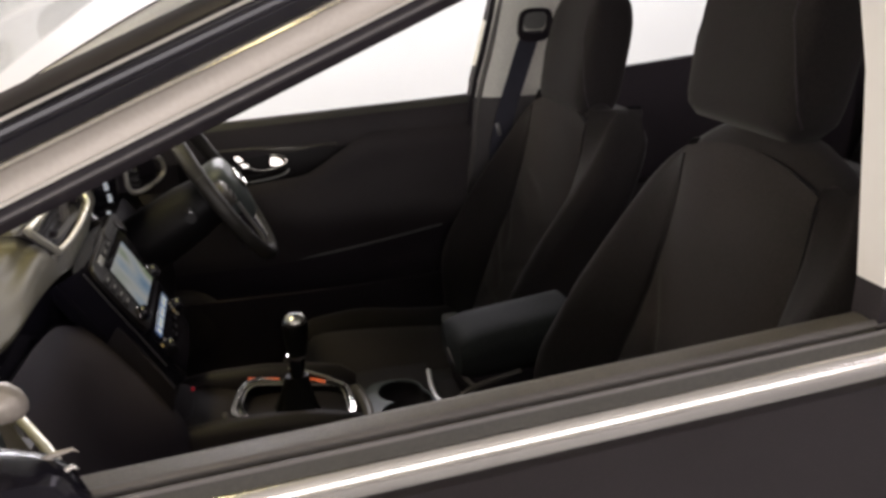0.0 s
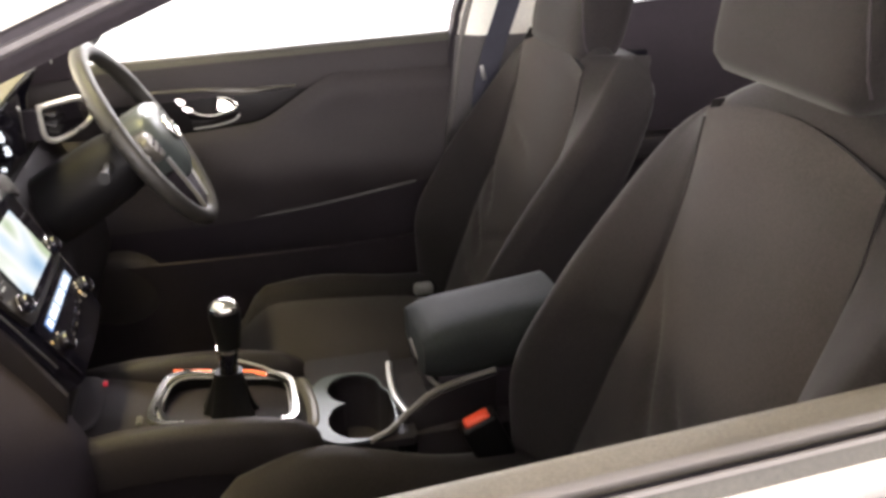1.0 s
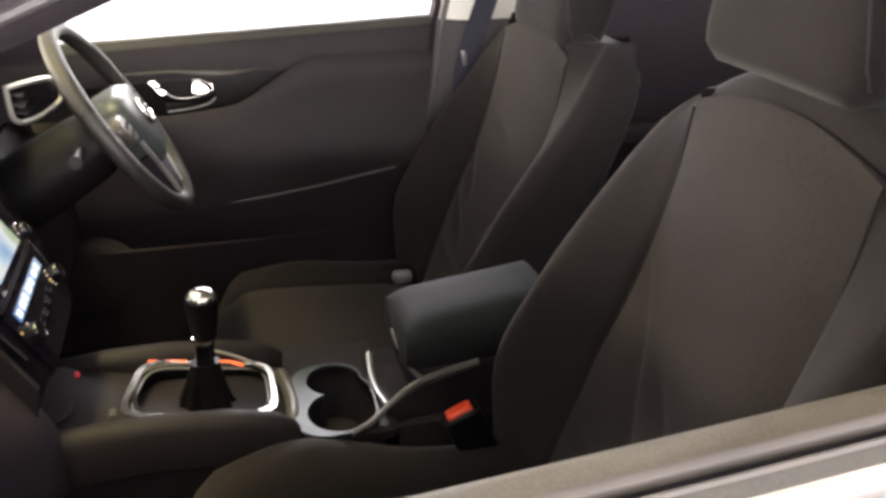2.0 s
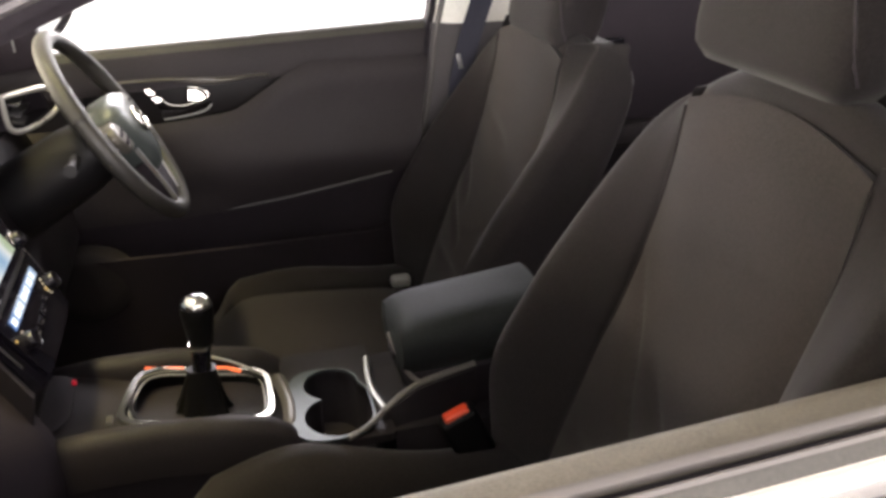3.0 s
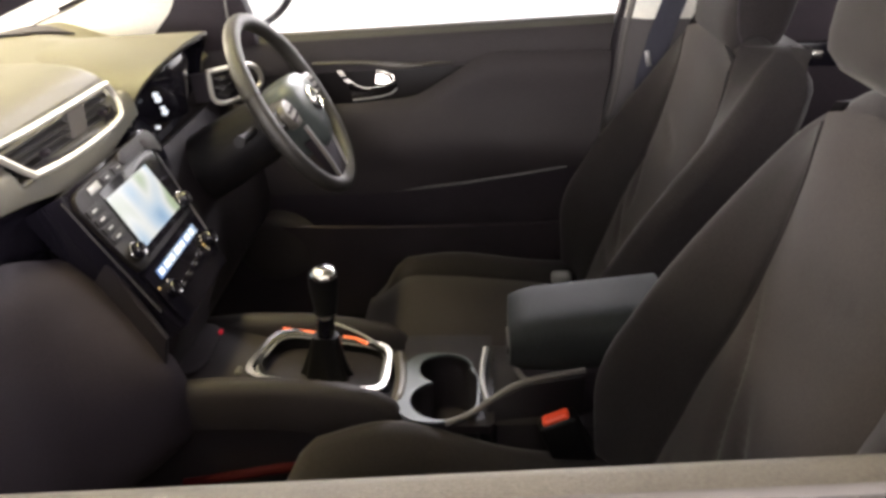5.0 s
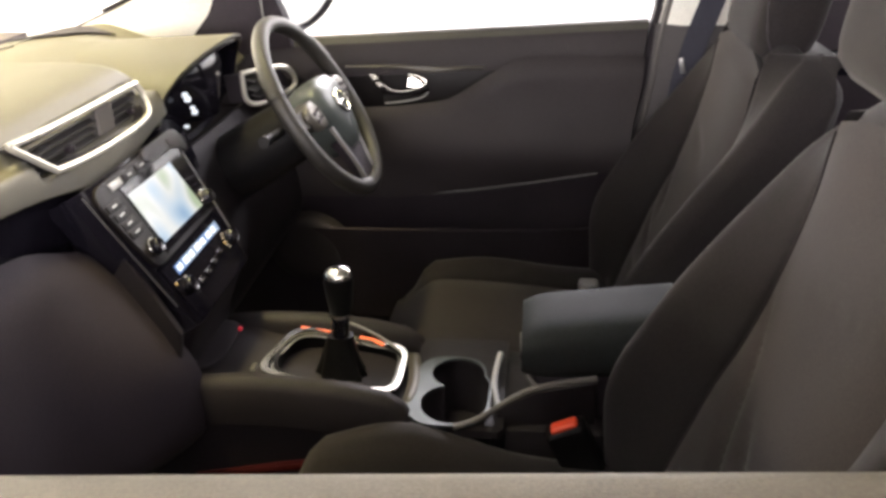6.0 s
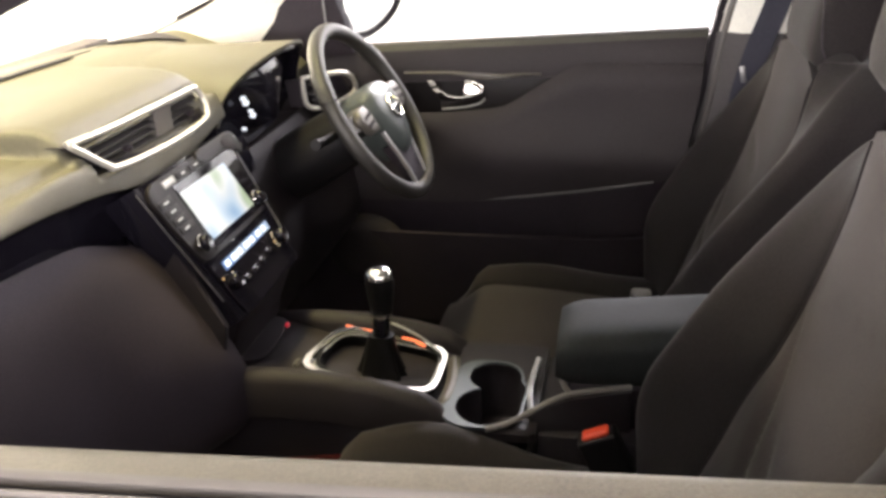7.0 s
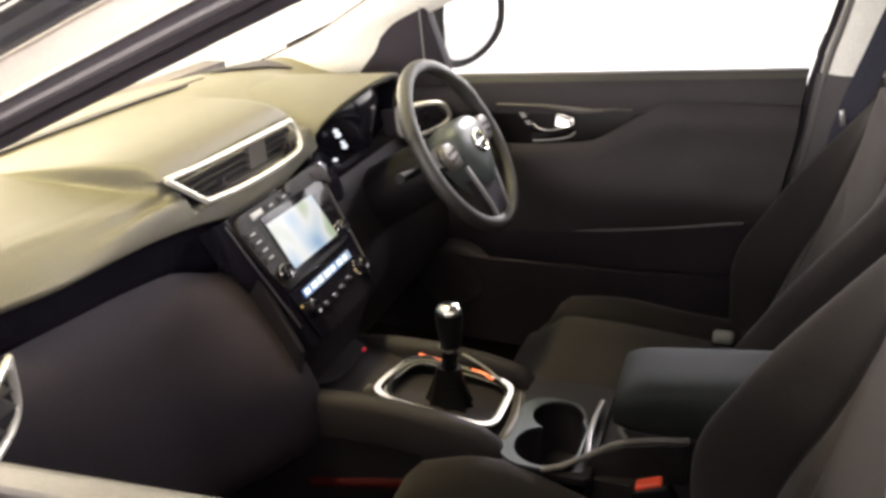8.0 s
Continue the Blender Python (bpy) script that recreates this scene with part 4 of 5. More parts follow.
    for sd in (-1, 1):
        # the seam climbs from the side face to the front
        run = []
        for k in range(1, 12):
            f = 14 - sd * lerp(6.4, 3.0, (k - 1) / 7 if k < 8 else 1.0)
            a = int(f)
            run.append(Vector(loops[k][a]).lerp(Vector(loops[k][a + 1]), f - a))
        part("seam", tube(run, 0.0018, 6), "rubber", hr)
    for sd in (-1, 1):
        part("post", tube([(hx + 0.009, oy + sd * 0.06, 1.08), (hx - 0.001, oy + sd * 0.06, 1.15)], 0.006, 10), "chrome", hr, "chrome head restraint post")
        part("post_collar", tube([(hx + 0.005, oy + sd * 0.06, 1.130), (hx + 0.003, oy + sd * 0.06, 1.142)], 0.014, 12), "gloss", hr)
    # cushion
    cx0, cx1 = -0.08, 0.46

    def top(x):
        return 0.585 - 0.05 * (1 - ease(cx0, cx0 + 0.09, x)) - 0.035 * ease(0.1, 0.45, x)

    def btop(x):
        return 0.592 + bolster * math.exp(-((x - 0.10) / 0.12) ** 2) - 0.09 * (1 - ease(cx0, cx0 + 0.07, x))

    xs = [cx0 + (cx1 - cx0) * k / 22 for k in range(23)]
    loops = []
    for x in xs:
        w = 0.155 * 0.96
        loops.append([(ox + x, oy + w * s, top(x) + 0.012 * (1 - s ** 4) + 0.002 * math.sin(23 * x + 1.0 * s)) for s in [-1 + k / 5 for k in range(11)]] + [(ox + x, oy + w, 0.44), (ox + x, oy - w, 0.44)])
    part("cushion_panel", loft(loops), "insert", st, "grey-brown woven seat cushion", 50)
    for sd in (-1, 1):
        loops = []
        for x in xs:
            zt, zb = top(x), btop(x)
            sec = [(0.155, zt), (0.170, lerp(zt, zb, 0.6)), (0.188, lerp(zt, zb, 0.93)), (0.205, zb), (0.222, lerp(zt, zb, 0.93) - 0.002), (0.238, zb - 0.025), (0.246, zb - 0.06), (0.246, 0.42), (0.155, 0.42)]
            loops.append([(ox + x, oy + sd * y * 0.96, z) for y, z in sec])
        part("cushion_bolster", loft(loops), "cloth", st, "dark cloth cushion bolster", 60)
    part("seat_base", box(ox - 0.02, ox + 0.50, oy - 0.235, oy + 0.235, 0.34, 0.425, 0.02), "plastic", st, "black plastic seat base")
    for sd in (-1, 1):
        part("runner", box(ox - 0.08, ox + 0.52, oy + sd * 0.19 - 0.02, oy + sd * 0.19 + 0.02, 0.285, 0.345, 0.005), "satin", st, "grey steel seat runner")
    st.location.z += oz
    return st


FOLDS_NEAR = [(0.13, 0.875, 0.0, 0.69, 0.013, 0.010), (0.03, 0.80, -0.085, 0.70, 0.012, 0.009), (-0.14, 0.86, -0.05, 0.72, 0.012, 0.006), (0.10, 0.66, -0.10, 0.63, 0.012, 0.007), (-0.12, 0.97, 0.06, 0.94, 0.02, 0.003)]
FOLDS_FAR = [(0.145, 0.835, 0.06, 0.775, 0.009, 0.011), (0.14, 0.765, 0.03, 0.70, 0.009, 0.010), (-0.10, 0.78, 0.03, 0.73, 0.012, 0.006), (0.09, 0.93, -0.02, 0.90, 0.014, 0.004), (0.12, 0.66, -0.06, 0.64, 0.012, 0.006)]
make_seat(0.07, 0.368, -0.055, "dark grey cloth driver seat with brownish woven centre", FOLDS_FAR, lean=0.09, bolster=0.022, head=1.215, back=(-0.050, 0.010), shoulder=0.014)
make_seat(0.0, -0.336, 0.0, "dark grey cloth passenger seat beside the open window", FOLDS_NEAR)

lv = thing("recline_lever", (0.384, 0.50, 0.53), "small pale seat adjuster beside the driver seat", "lever")
part("grip", box(0.365, 0.405, 0.49, 0.515, 0.520, 0.545, 0.008), "satin", lv)

bu = thing("seatbelt_buckle", (0.30, -0.127, 0.60), "black seat belt buckle with bright red button", "belt buckle")
rotb = Matrix.Translation((0.318, -0.127, 0.645)) @ Euler((0, radians(-24), 0)).to_matrix().to_4x4()
part("casing", turned(box(-0.027, 0.027, -0.0155, 0.0155, -0.075, 0.004, 0.006), rotb), "knobblack", bu)
part("release_button", turned(box(-0.0185, 0.0185, -0.0100, 0.0100, 0.0, 0.009, 0.0038), rotb), "red", bu, "bright red release button")
part("stalk", tube([(0.335, -0.127, 0.58), (0.36, -0.125, 0.46), (0.37, -0.12, 0.40)], 0.012, 8, flat=0.5), "plastic", bu)

for side, ox in ((1, 0.06), (-1, 0.0)):
    sb = thing("seat_belt", (0.60, side * 0.66, 1.1), "dark seat belt hanging on the middle pillar", "seat belt", group="seat belts")
    lines = smooth_line([(0.630, side * 0.630, 1.175), (0.618, side * 0.632, 1.14), (0.600, side * 0.646, 1.07), (0.574, side * 0.660, 0.97), (0.558, side * 0.664, 0.86), (0.56, side * 0.668, 0.60), (0.57, side * 0.67, 0.40)], 26)
    part("webbing", loft([[p + Vector((-0.024, 0, 0)), p + Vector((0.024, 0, 0)), p + Vector((0.024, side * 0.0015, 0)), p + Vector((-0.024, side * 0.0015, 0))] for p in lines]), "belt", sb)
    slope = lambda z: 0.628 - 0.24 * (z - 1.16)
    part("belt_guide", ring([(x, side * slope(z), z) for x, z in rounded(0.632, 1.19, 0.040, 0.038, 28, 3.5)], [(x, side * slope(z), z) for x, z in rounded(0.632, 1.195, 0.030, 0.024, 28, 3.5)], (0, side * -0.012, 0), 0.003), "plastic", sb, "black belt guide loop")
    part("guide_cover", prism([(x, side * (slope(z) - 0.006), z) for x, z in rounded(0.632, 1.200, 0.027, 0.020, 24, 3.0)], (0, side * 0.004, 0), 0.001), "satin", sb)
    part("tongue", turned(box(-0.005, 0.005, -0.002, 0.002, -0.016, 0.016, 0.0015), Matrix.Translation((0.556, side * 0.655, 0.945)) @ Euler((0, radians(-12), 0)).to_matrix().to_4x4()), "silver", sb, "steel belt tongue")

rs = thing("rear_seat", (1.45, 0, 0.3), "dark grey cloth rear bench seat with three head restraints", "bench seat")
part("backrest", loft([[(1.50 + 0.3 * (z - 0.6), -w, z), (1.47 + 0.3 * (z - 0.6), -w + 0.05, z), (1.475 + 0.3 * (z - 0.6), 0, z), (1.47 + 0.3 * (z - 0.6), w - 0.05, z), (1.50 + 0.3 * (z - 0.6), w, z), (1.62 + 0.3 * (z - 0.6), w, z), (1.62 + 0.3 * (z - 0.6), -w, z)]
                       for z, w in ((0.5, 0.63), (0.8, 0.64), (1.0, 0.62), (1.09, 0.60), (1.11, 0.57))]), "cloth", rs)
part("cushion", box(1.02, 1.56, -0.63, 0.63, 0.42, 0.58, 0.05, 4), "cloth", rs)
for y in (-0.36, 0.0, 0.36):
    part("head_restraint", box(1.60, 1.70, y - 0.12, y + 0.12, 1.10, 1.24, 0.04, 4), "cloth", rs)


# ---------------------------------------------------------------- dashboard
def lip_z(y):
    """Lower edge of the padded dash top: high at the doors, low in the middle."""
    return along([(0.04, 0.957), (0.09, 0.963), (0.16, 0.977), (0.233, 0.988), (0.30, 0.994), (0.40, 0.999), (0.50, 1.007), (0.66, 1.015)], abs(y))


def lip_x(y):
    return -0.302 - 0.030 * ease(0.40, 0.60, abs(y))


db = thing("dashboard", (-0.5, 0, 0.6), "padded dark dashboard with khaki sheen under the windscreen", "dashboard")


def dash_top(u, v):
    y = lerp(-0.66, 0.66, v)
    bow = 0.15 * (1 - (y / 0.66) ** 2)
    # a steep face round the middle vent, a long slope beside it
    w = ease(0.17, 0.40, abs(y))
    steep = [(-0.345, 1.040), (-0.332, 1.022), (lip_x(y) - 0.010, lip_z(y) + 0.03)]
    slope = [(lerp(-0.37, lip_x(y), k), lerp(1.050, lip_z(y), k ** 1.3)) for k in (0.30, 0.60, 0.88)]
    mid = [(lerp(p[0], q[0], w), lerp(p[1], q[1], w)) for p, q in zip(steep, slope)]
    keys = [(-0.70 - bow, 1.022), (-0.60 - 0.5 * bow, 1.042), (-0.50, 1.053), (-0.42, 1.056), (-0.375, 1.053)] + mid + [(lip_x(y), lip_z(y)), (lip_x(y) - 0.004, lip_z(y) - 0.007), (lip_x(y) - 0.03, lip_z(y) - 0.010)]
    s = min(u * (len(keys) - 1), len(keys) - 1 - 1e-9)
    a = int(s)
    t = s - a
    p0, p1, p2, p3 = (Vector(keys[min(max(a + k, 0), len(keys) - 1)]) for k in (-1, 0, 1, 2))
    x, z = 0.5 * (2 * p1 + (p2 - p0) * t + (2 * p0 - 5 * p1 + 4 * p2 - p3) * t * t + (3 * p1 - p0 - 3 * p2 + p3) * t ** 3)
    if x > -0.36:
        x -= 0.036 * ease(-0.160, -0.148, y) * (1 - ease(0.140, 0.150, y)) * ease(0.988, 0.994, z) * (1 - ease(1.021, 1.027, z))
    # the pad ends behind the instrument cover
    if x > -0.36:
        x = lerp(x, -0.36 + 0.1 * (x + 0.36), ease(0.190, 0.215, y) * (1 - ease(0.53, 0.56, y)))
    # the far end falls away towards the door
    z -= 0.050 * ease(0.40, 0.62, y) * ease(-0.64, -0.48, x)
    # the raised middle pad: beside it the surface drops away, deepest at the vent
    edge = 0.176 + 0.245 * max(0.0, -0.372 - x)
    drop = 0.031 * ease(-0.60, -0.37, x) * (1 - ease(-0.385, -0.304, x))
    z -= drop * ease(edge - 0.003, edge + 0.009, abs(y)) * (1 - 0.85 * ease(edge, edge + 0.42, abs(y)))
    z += 0.003 * ease(-0.56, -0.42, x) * (1 - ease(edge - 0.02, edge, abs(y))) * (1 - ease(-0.36, -0.34, x))
    return (x, y, z)


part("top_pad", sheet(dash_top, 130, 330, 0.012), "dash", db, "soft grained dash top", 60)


# demister slot and corner speaker grilles, set into the pad
def on_pad(u, y, up=0.0):
    x, y, z = dash_top(0.9 * u, (y + 0.66) / 1.32)
    return Vector((x, y, z + up))


slot = part("demister_slot", sheet(lambda u, v: on_pad(0.108 + 0.016 * u, lerp(0.31, -0.31, v), 0.0022), 2, 24, 0.003), "rubber", db, "black demister slot")
part("slot_lip", tube([on_pad(0.105, lerp(-0.34, 0.34, k / 24), 0.002) for k in range(25)], 0.0028, 6), "dash", slot)
part("slot_groove", tube([on_pad(0.098, lerp(-0.40, 0.40, k / 24), 0.0006) for k in range(25)], 0.0016, 6), "rubber", slot)
for sd in (-1, 1):
    part("corner_grille", sheet(lambda u, v: on_pad(0.085 + 0.085 * u - 0.03 * v, sd * lerp(0.565, 0.462, v), 0.003), 6, 6, 0.003), "rubber", db, "dark corner speaker grille")

# dark fascia band under the pad, and the lower panels
part("fascia", sheet(lambda u, v: (lip_x(lerp(-0.64, 0.64, v)) - 0.03 + 0.012 * u, lerp(-0.64, 0.64, v), lerp(lip_z(lerp(-0.64, 0.64, v)) - 0.002, lip_z(lerp(-0.64, 0.64, v)) - 0.10, u)), 4, 30, 0.01), "gloss", db, "dark fascia band")


def glove(u, v):
    y = lerp(-0.63, -0.098, v)
    zt = 0.960 - 0.100 * (y + 0.543) - 0.032 * ease(-0.25, -0.12, y) - 0.030 * ease(-0.14, -0.09, y)
    z = lerp(zt, 0.46, u)
    out = 0.075 * math.sin(math.pi * min(1.0, u * 0.75 + 0.05)) ** 0.6
    z += 0.003 * (1 - ease(0.0, 0.06, u))
    out -= 0.014 * (1 - ease(-0.02, 0.07, u))
    return (-0.325 + out + (0.02 + 0.055 * ease(0.0, 0.45, u)) * ease(-0.34, -0.10, y) - 0.16 * ease(0.6, 1.0, u), y, z)


part("glovebox", sheet(glove, 24, 24, 0.015), "plastic", db, "dark grey curved glovebox", 60)
part("glove_side", prism([(-0.26, -0.112, 0.89), (-0.185, -0.1285, 0.77), (-0.205, -0.1285, 0.66), (-0.30, -0.1285, 0.50), (-0.42, -0.108, 0.60), (-0.40, -0.100, 0.88)], (0, 0.012, 0), 0.003), "railpad", db)


def knee(u, v):
    y = lerp(0.125, 0.63, v)
    z = lerp(0.90, 0.46, u)
    return (-0.30 + 0.07 * math.sin(math.pi * min(1, u * 0.9)) - 0.12 * ease(0.55, 1.0, u), y, z)


part("knee_panel", sheet(knee, 16, 14, 0.015), "railpad", db, "black lower panel under the steering column", 60)


# vents -------------------------------------------------------------
def vent(name, outer, inner, louvre_n, divider, deep, r=0.0064):
    """A bright frame with dark louvres: outlines of as many points, clockwise from the upper left."""
    mid = [(Vector(p) + Vector(q)) / 2 + Vector((0.008, 0, 0.002)) for p, q in zip(outer, inner)]
    vt = part(name, tube([p for p in smooth_line(mid + mid[:1], 8 * len(mid))[:-1]], r, 10, closed=True, up=(1, 0, 0)), "ventframe", db, "pale satin vent frame", 70)
    part("well", prism([Vector(p) + Vector((-deep, 0, -0.002)) for p in inner], (-0.004, 0, 0)), "rubber", vt)
    part("well_wall", ring([Vector(p).lerp(Vector(q), 0.6) + Vector((-deep, 0, -0.002)) for p, q in zip(outer, inner)], [Vector(p) + Vector((-deep, 0, 0)) for p in inner], (deep, 0, 0)), "rubber", vt)
    ys = [p[1] for p in inner]
    zs = [p[2] for p in inner]
    xs = [p[0] for p in inner]
    y0, y1, z0, z1, xm = min(ys), max(ys), min(zs), max(zs), sum(xs) / len(xs)
    for k in range(louvre_n):
        z = lerp(z0, z1, (k + 0.7) / (louvre_n + 0.4))
        part("louvre", turned(box(-0.010, 0.010, y0 + 0.012 + 0.02 * (k == 0), y1 - 0.012 - 0.02 * (k == 0), -0.0012, 0.0012), Matrix.Translation((xm - 0.012, 0, z)) @ Euler((0, radians(14), 0)).to_matrix().to_4x4()), "piping", vt)
    for dy, w in divider:
        dv = part("divider", box(xm - 0.02, xm - 0.004, dy - w, dy + w, z0 + 0.004, z1 - 0.002, 0.004), "piping", vt, "ribbed grey divider of the vent")
        for k in range(7):
            yk = dy - w * 0.8 + 1.6 * w * k / 6
            part("rib", box(xm - 0.006, xm + 0.001, yk - 0.0012, yk + 0.0012, z0 + 0.007, z1 - 0.006), "edge", dv)
    return vt


X = -0.322
cv = vent("centre_vent",
          [(X - 0.012, -0.191, 1.044), (X - 0.011, -0.10, 1.040), (X - 0.010, 0.03, 1.038), (X - 0.010, 0.140, 1.037), (X - 0.009, 0.150, 1.034), (X - 0.004, 0.159, 1.018), (X + 0.003, 0.156, 0.998), (X + 0.010, 0.134, 0.984), (X + 0.013, 0.06, 0.980), (X + 0.013, -0.04, 0.982), (X + 0.010, -0.122, 0.989), (X + 0.008, -0.137, 0.995), (X - 0.002, -0.163, 1.018)],
          [(X - 0.010, -0.172, 1.036), (X - 0.009, -0.10, 1.032), (X - 0.008, 0.03, 1.030), (X - 0.008, 0.134, 1.029), (X - 0.007, 0.142, 1.026), (X - 0.004, 0.149, 1.015), (X + 0.002, 0.146, 1.001), (X + 0.009, 0.128, 0.991), (X + 0.011, 0.06, 0.987), (X + 0.011, -0.04, 0.989), (X + 0.009, -0.117, 0.995), (X + 0.007, -0.129, 1.000), (X - 0.002, -0.150, 1.019)],
          4, [(0.040, 0.024)], 0.026, 0.0046)
for y in (-0.065, 0.115):
    part("vent_tab", box(-0.326, -0.316, y - 0.006, y + 0.006, 0.998, 1.006, 0.002), "plastic", cv)
for sd in (-1, 1):
    o = [(-0.300, sd * 0.500, 0.968), (-0.238, sd * 0.612, 0.956), (-0.230, sd * 0.655, 0.905), (-0.270, sd * 0.575, 0.888), (-0.297, sd * 0.512, 0.903)]
    cen = Vector((-0.267, sd * 0.575, 0.926))
    i = [cen + (Vector(p) - cen) * 0.78 for p in o]
    vent("side_vent", o, i, 3, [], 0.03, 0.005)

# centre stack -------------------------------------------------------
# slope of the stack: x forward with height
def stack(y, z, d=0.0):
    """A point on the sloping stack: y across, z up, d proud of it."""
    return Vector((-0.245 - 0.52 * (z - 0.903) + 0.885 * d, y, z + 0.46 * d))


def stack_rect(y0, y1, z0, z1, d0, d1, r=0.002):
    return prism([stack(y0, z0, d0), stack(y1, z0, d0), stack(y1, z1, d0), stack(y0, z1, d0)], Vector((0.885, 0, 0.46)) * (d1 - d0), r)


part("stack_body", loft([[stack(-0.130 + 0.020 * f, z, -0.06), stack(-0.126 + 0.020 * f, z, -0.010), stack(-0.116 + 0.020 * f, z, 0.0), stack(0.130 - 0.010 * f, z, 0.0), stack(0.140 - 0.010 * f, z, -0.010), stack(0.144 - 0.010 * f, z, -0.06)] for z, f in ((0.765, 1.6), (0.80, 1.3), (0.86, 0.8), (0.92, 0.3), (0.968, 0.0))]), "gloss", db, "gloss black centre stack", 60)
part("stack_foot", loft([[(x - 0.08, -0.096, z), (x - 0.008, -0.092, z), (x, -0.082, z), (x, 0.102, z), (x - 0.008, 0.112, z), (x - 0.08, 0.116, z)] for x, z in ((-0.215, 0.655), (-0.205, 0.70), (-0.188, 0.74), (-0.178, 0.764))]), "railpad", db, "black panel below the climate controls", 60)


def stack_outline(pts, d0, d1, r=0.002, n=6):
    """A rounded outline of (y, z) points on the stack, given depth."""
    line = smooth_line([(y, z, 0) for y, z in pts + pts[:1]], n * len(pts))[:-1]
    return prism([stack(p.x, p.y, d0) for p in line], Vector((0.885, 0, 0.46)) * (d1 - d0), r)


hu = part("head_unit", stack_outline([(-0.127, 0.944), (-0.122, 0.957), (-0.106, 0.963), (-0.06, 0.9635), (0.0, 0.9635), (0.06, 0.963), (0.112, 0.958), (0.120, 0.945), (0.116, 0.90), (0.110, 0.862), (0.100, 0.852), (0.06, 0.850), (0.0, 0.850), (-0.06, 0.850), (-0.094, 0.851), (-0.105, 0.860), (-0.117, 0.90)], 0.0, 0.007, 0.002, 3), "bezel", db, "grey satin touchscreen unit with rounded corners")
part("screen_surround", stack_outline([(-0.070, 0.943), (-0.066, 0.947), (0.0, 0.947), (0.106, 0.946), (0.110, 0.941), (0.103, 0.862), (0.098, 0.857), (0.0, 0.857), (-0.062, 0.857), (-0.067, 0.861)], 0.007, 0.0085, 0.0005, 4), "gloss", hu, "gloss black border of the screen")
part("screen", prism([stack(-0.062, 0.867, 0.009), stack(0.075, 0.866, 0.009), stack(0.066, 0.935, 0.009), stack(-0.068, 0.9365, 0.009)], Vector((0.885, 0, 0.46)) * 0.0012), "screen", hu, "lit screen with a blue and pale green picture")
for k in range(4):
    z = 0.894 + 0.0125 * k
    y = -0.112 - 0.003 * k
    part("key", stack_rect(y, y + 0.034, z, z + 0.0095, 0.007, 0.0092, 0.001), "bezel", hu)
    part("key_mark", stack_rect(y + 0.010, y + 0.022, z + 0.0035, z + 0.0058, 0.0093, 0.0098, 0.0), "satin", hu)
for y in (-0.088, -0.050, -0.012):
    # first key takes a paler material as the bright reflection on it
    part("key", stack_rect(y, y + 0.030, 0.9495, 0.9585, 0.007, 0.0095, 0.002), "bezel" if y > -0.06 else "satin", hu)
    part("key_mark", stack_rect(y + 0.010, y + 0.020, 0.953, 0.955, 0.0096, 0.010, 0.0), "satin", hu)


def knob(y, z, r, h, mat, parent, d=0.008):
    """A turned knob with a dished face."""
    c = stack(y, z, d)
    n = Vector((0.885, 0, 0.46)).normalized()
    a = Vector((0, 1, 0))
    b = n.cross(a)
    prof = ((0.0, 1.0), (0.5, 0.98), (0.85, 0.92), (1.0, 0.82), (0.96, 0.70), (0.92, 0.3))
    return part("knob", loft([[c + n * h * k + r * f * (math.cos(q) * a + math.sin(q) * b) for q in [2 * math.pi * j / 18 for j in range(18)]] for k, f in prof]), mat, parent)


for y, z in ((-0.086, 0.872), (0.096, 0.870)):
    knob(y, z, 0.0115, 0.013, "gloss", hu, 0.007)
    part("knob_ring", tube([stack(y + 0.0122 * math.cos(q), z + 0.0106 * math.sin(q), 0.010) for q in [2 * math.pi * k / 18 for k in range(18)]], 0.0009, 6, closed=True, up=(1, 0, 0)), "chrome", hu, "thin chrome ring of the knob")
hz = part("hazard_panel", stack_outline([(0.012, 0.957), (0.020, 0.9665), (0.07, 0.9675), (0.122, 0.967), (0.135, 0.958), (0.136, 0.938), (0.128, 0.932), (0.118, 0.940), (0.086, 0.9485), (0.04, 0.950), (0.018, 0.951)], 0.006, 0.011, 0.0015, 4), "bezel", db, "grey-brown hazard switch panel")
part("hazard_switch", stack_outline([(0.090, 0.957), (0.094, 0.961), (0.114, 0.960), (0.119, 0.956), (0.120, 0.947), (0.116, 0.943), (0.096, 0.948), (0.091, 0.951)], 0.011, 0.0125, 0.0005, 3), "rubber", hz, "black square hazard switch")
part("slot_mark", stack_rect(0.030, 0.080, 0.9555, 0.9580, 0.011, 0.0118, 0.0), "rubber", hz)
ac = part("climate_panel", stack_outline([(-0.098, 0.844), (-0.094, 0.848), (0.0, 0.848), (0.104, 0.848), (0.110, 0.843), (0.106, 0.79), (0.100, 0.775), (0.09, 0.770), (0.0, 0.768), (-0.076, 0.770), (-0.086, 0.776), (-0.092, 0.80)], 0.0, 0.005, 0.001, 3), "gloss", db, "gloss black climate control panel")
part("lcd_strip", stack_rect(-0.072, 0.082, 0.8265, 0.8385, 0.0055, 0.0066, 0.0), "lcd", ac, "lit pale blue climate display")
for k, w in enumerate((0.014, 0.017, 0.012, 0.018, 0.013, 0.016, 0.012)):
    y = -0.069 + 0.0212 * k
    part("lcd_figure", stack_rect(y, y + w, 0.8288, 0.8368, 0.0068, 0.0072, 0.0), "lcdmark", ac)
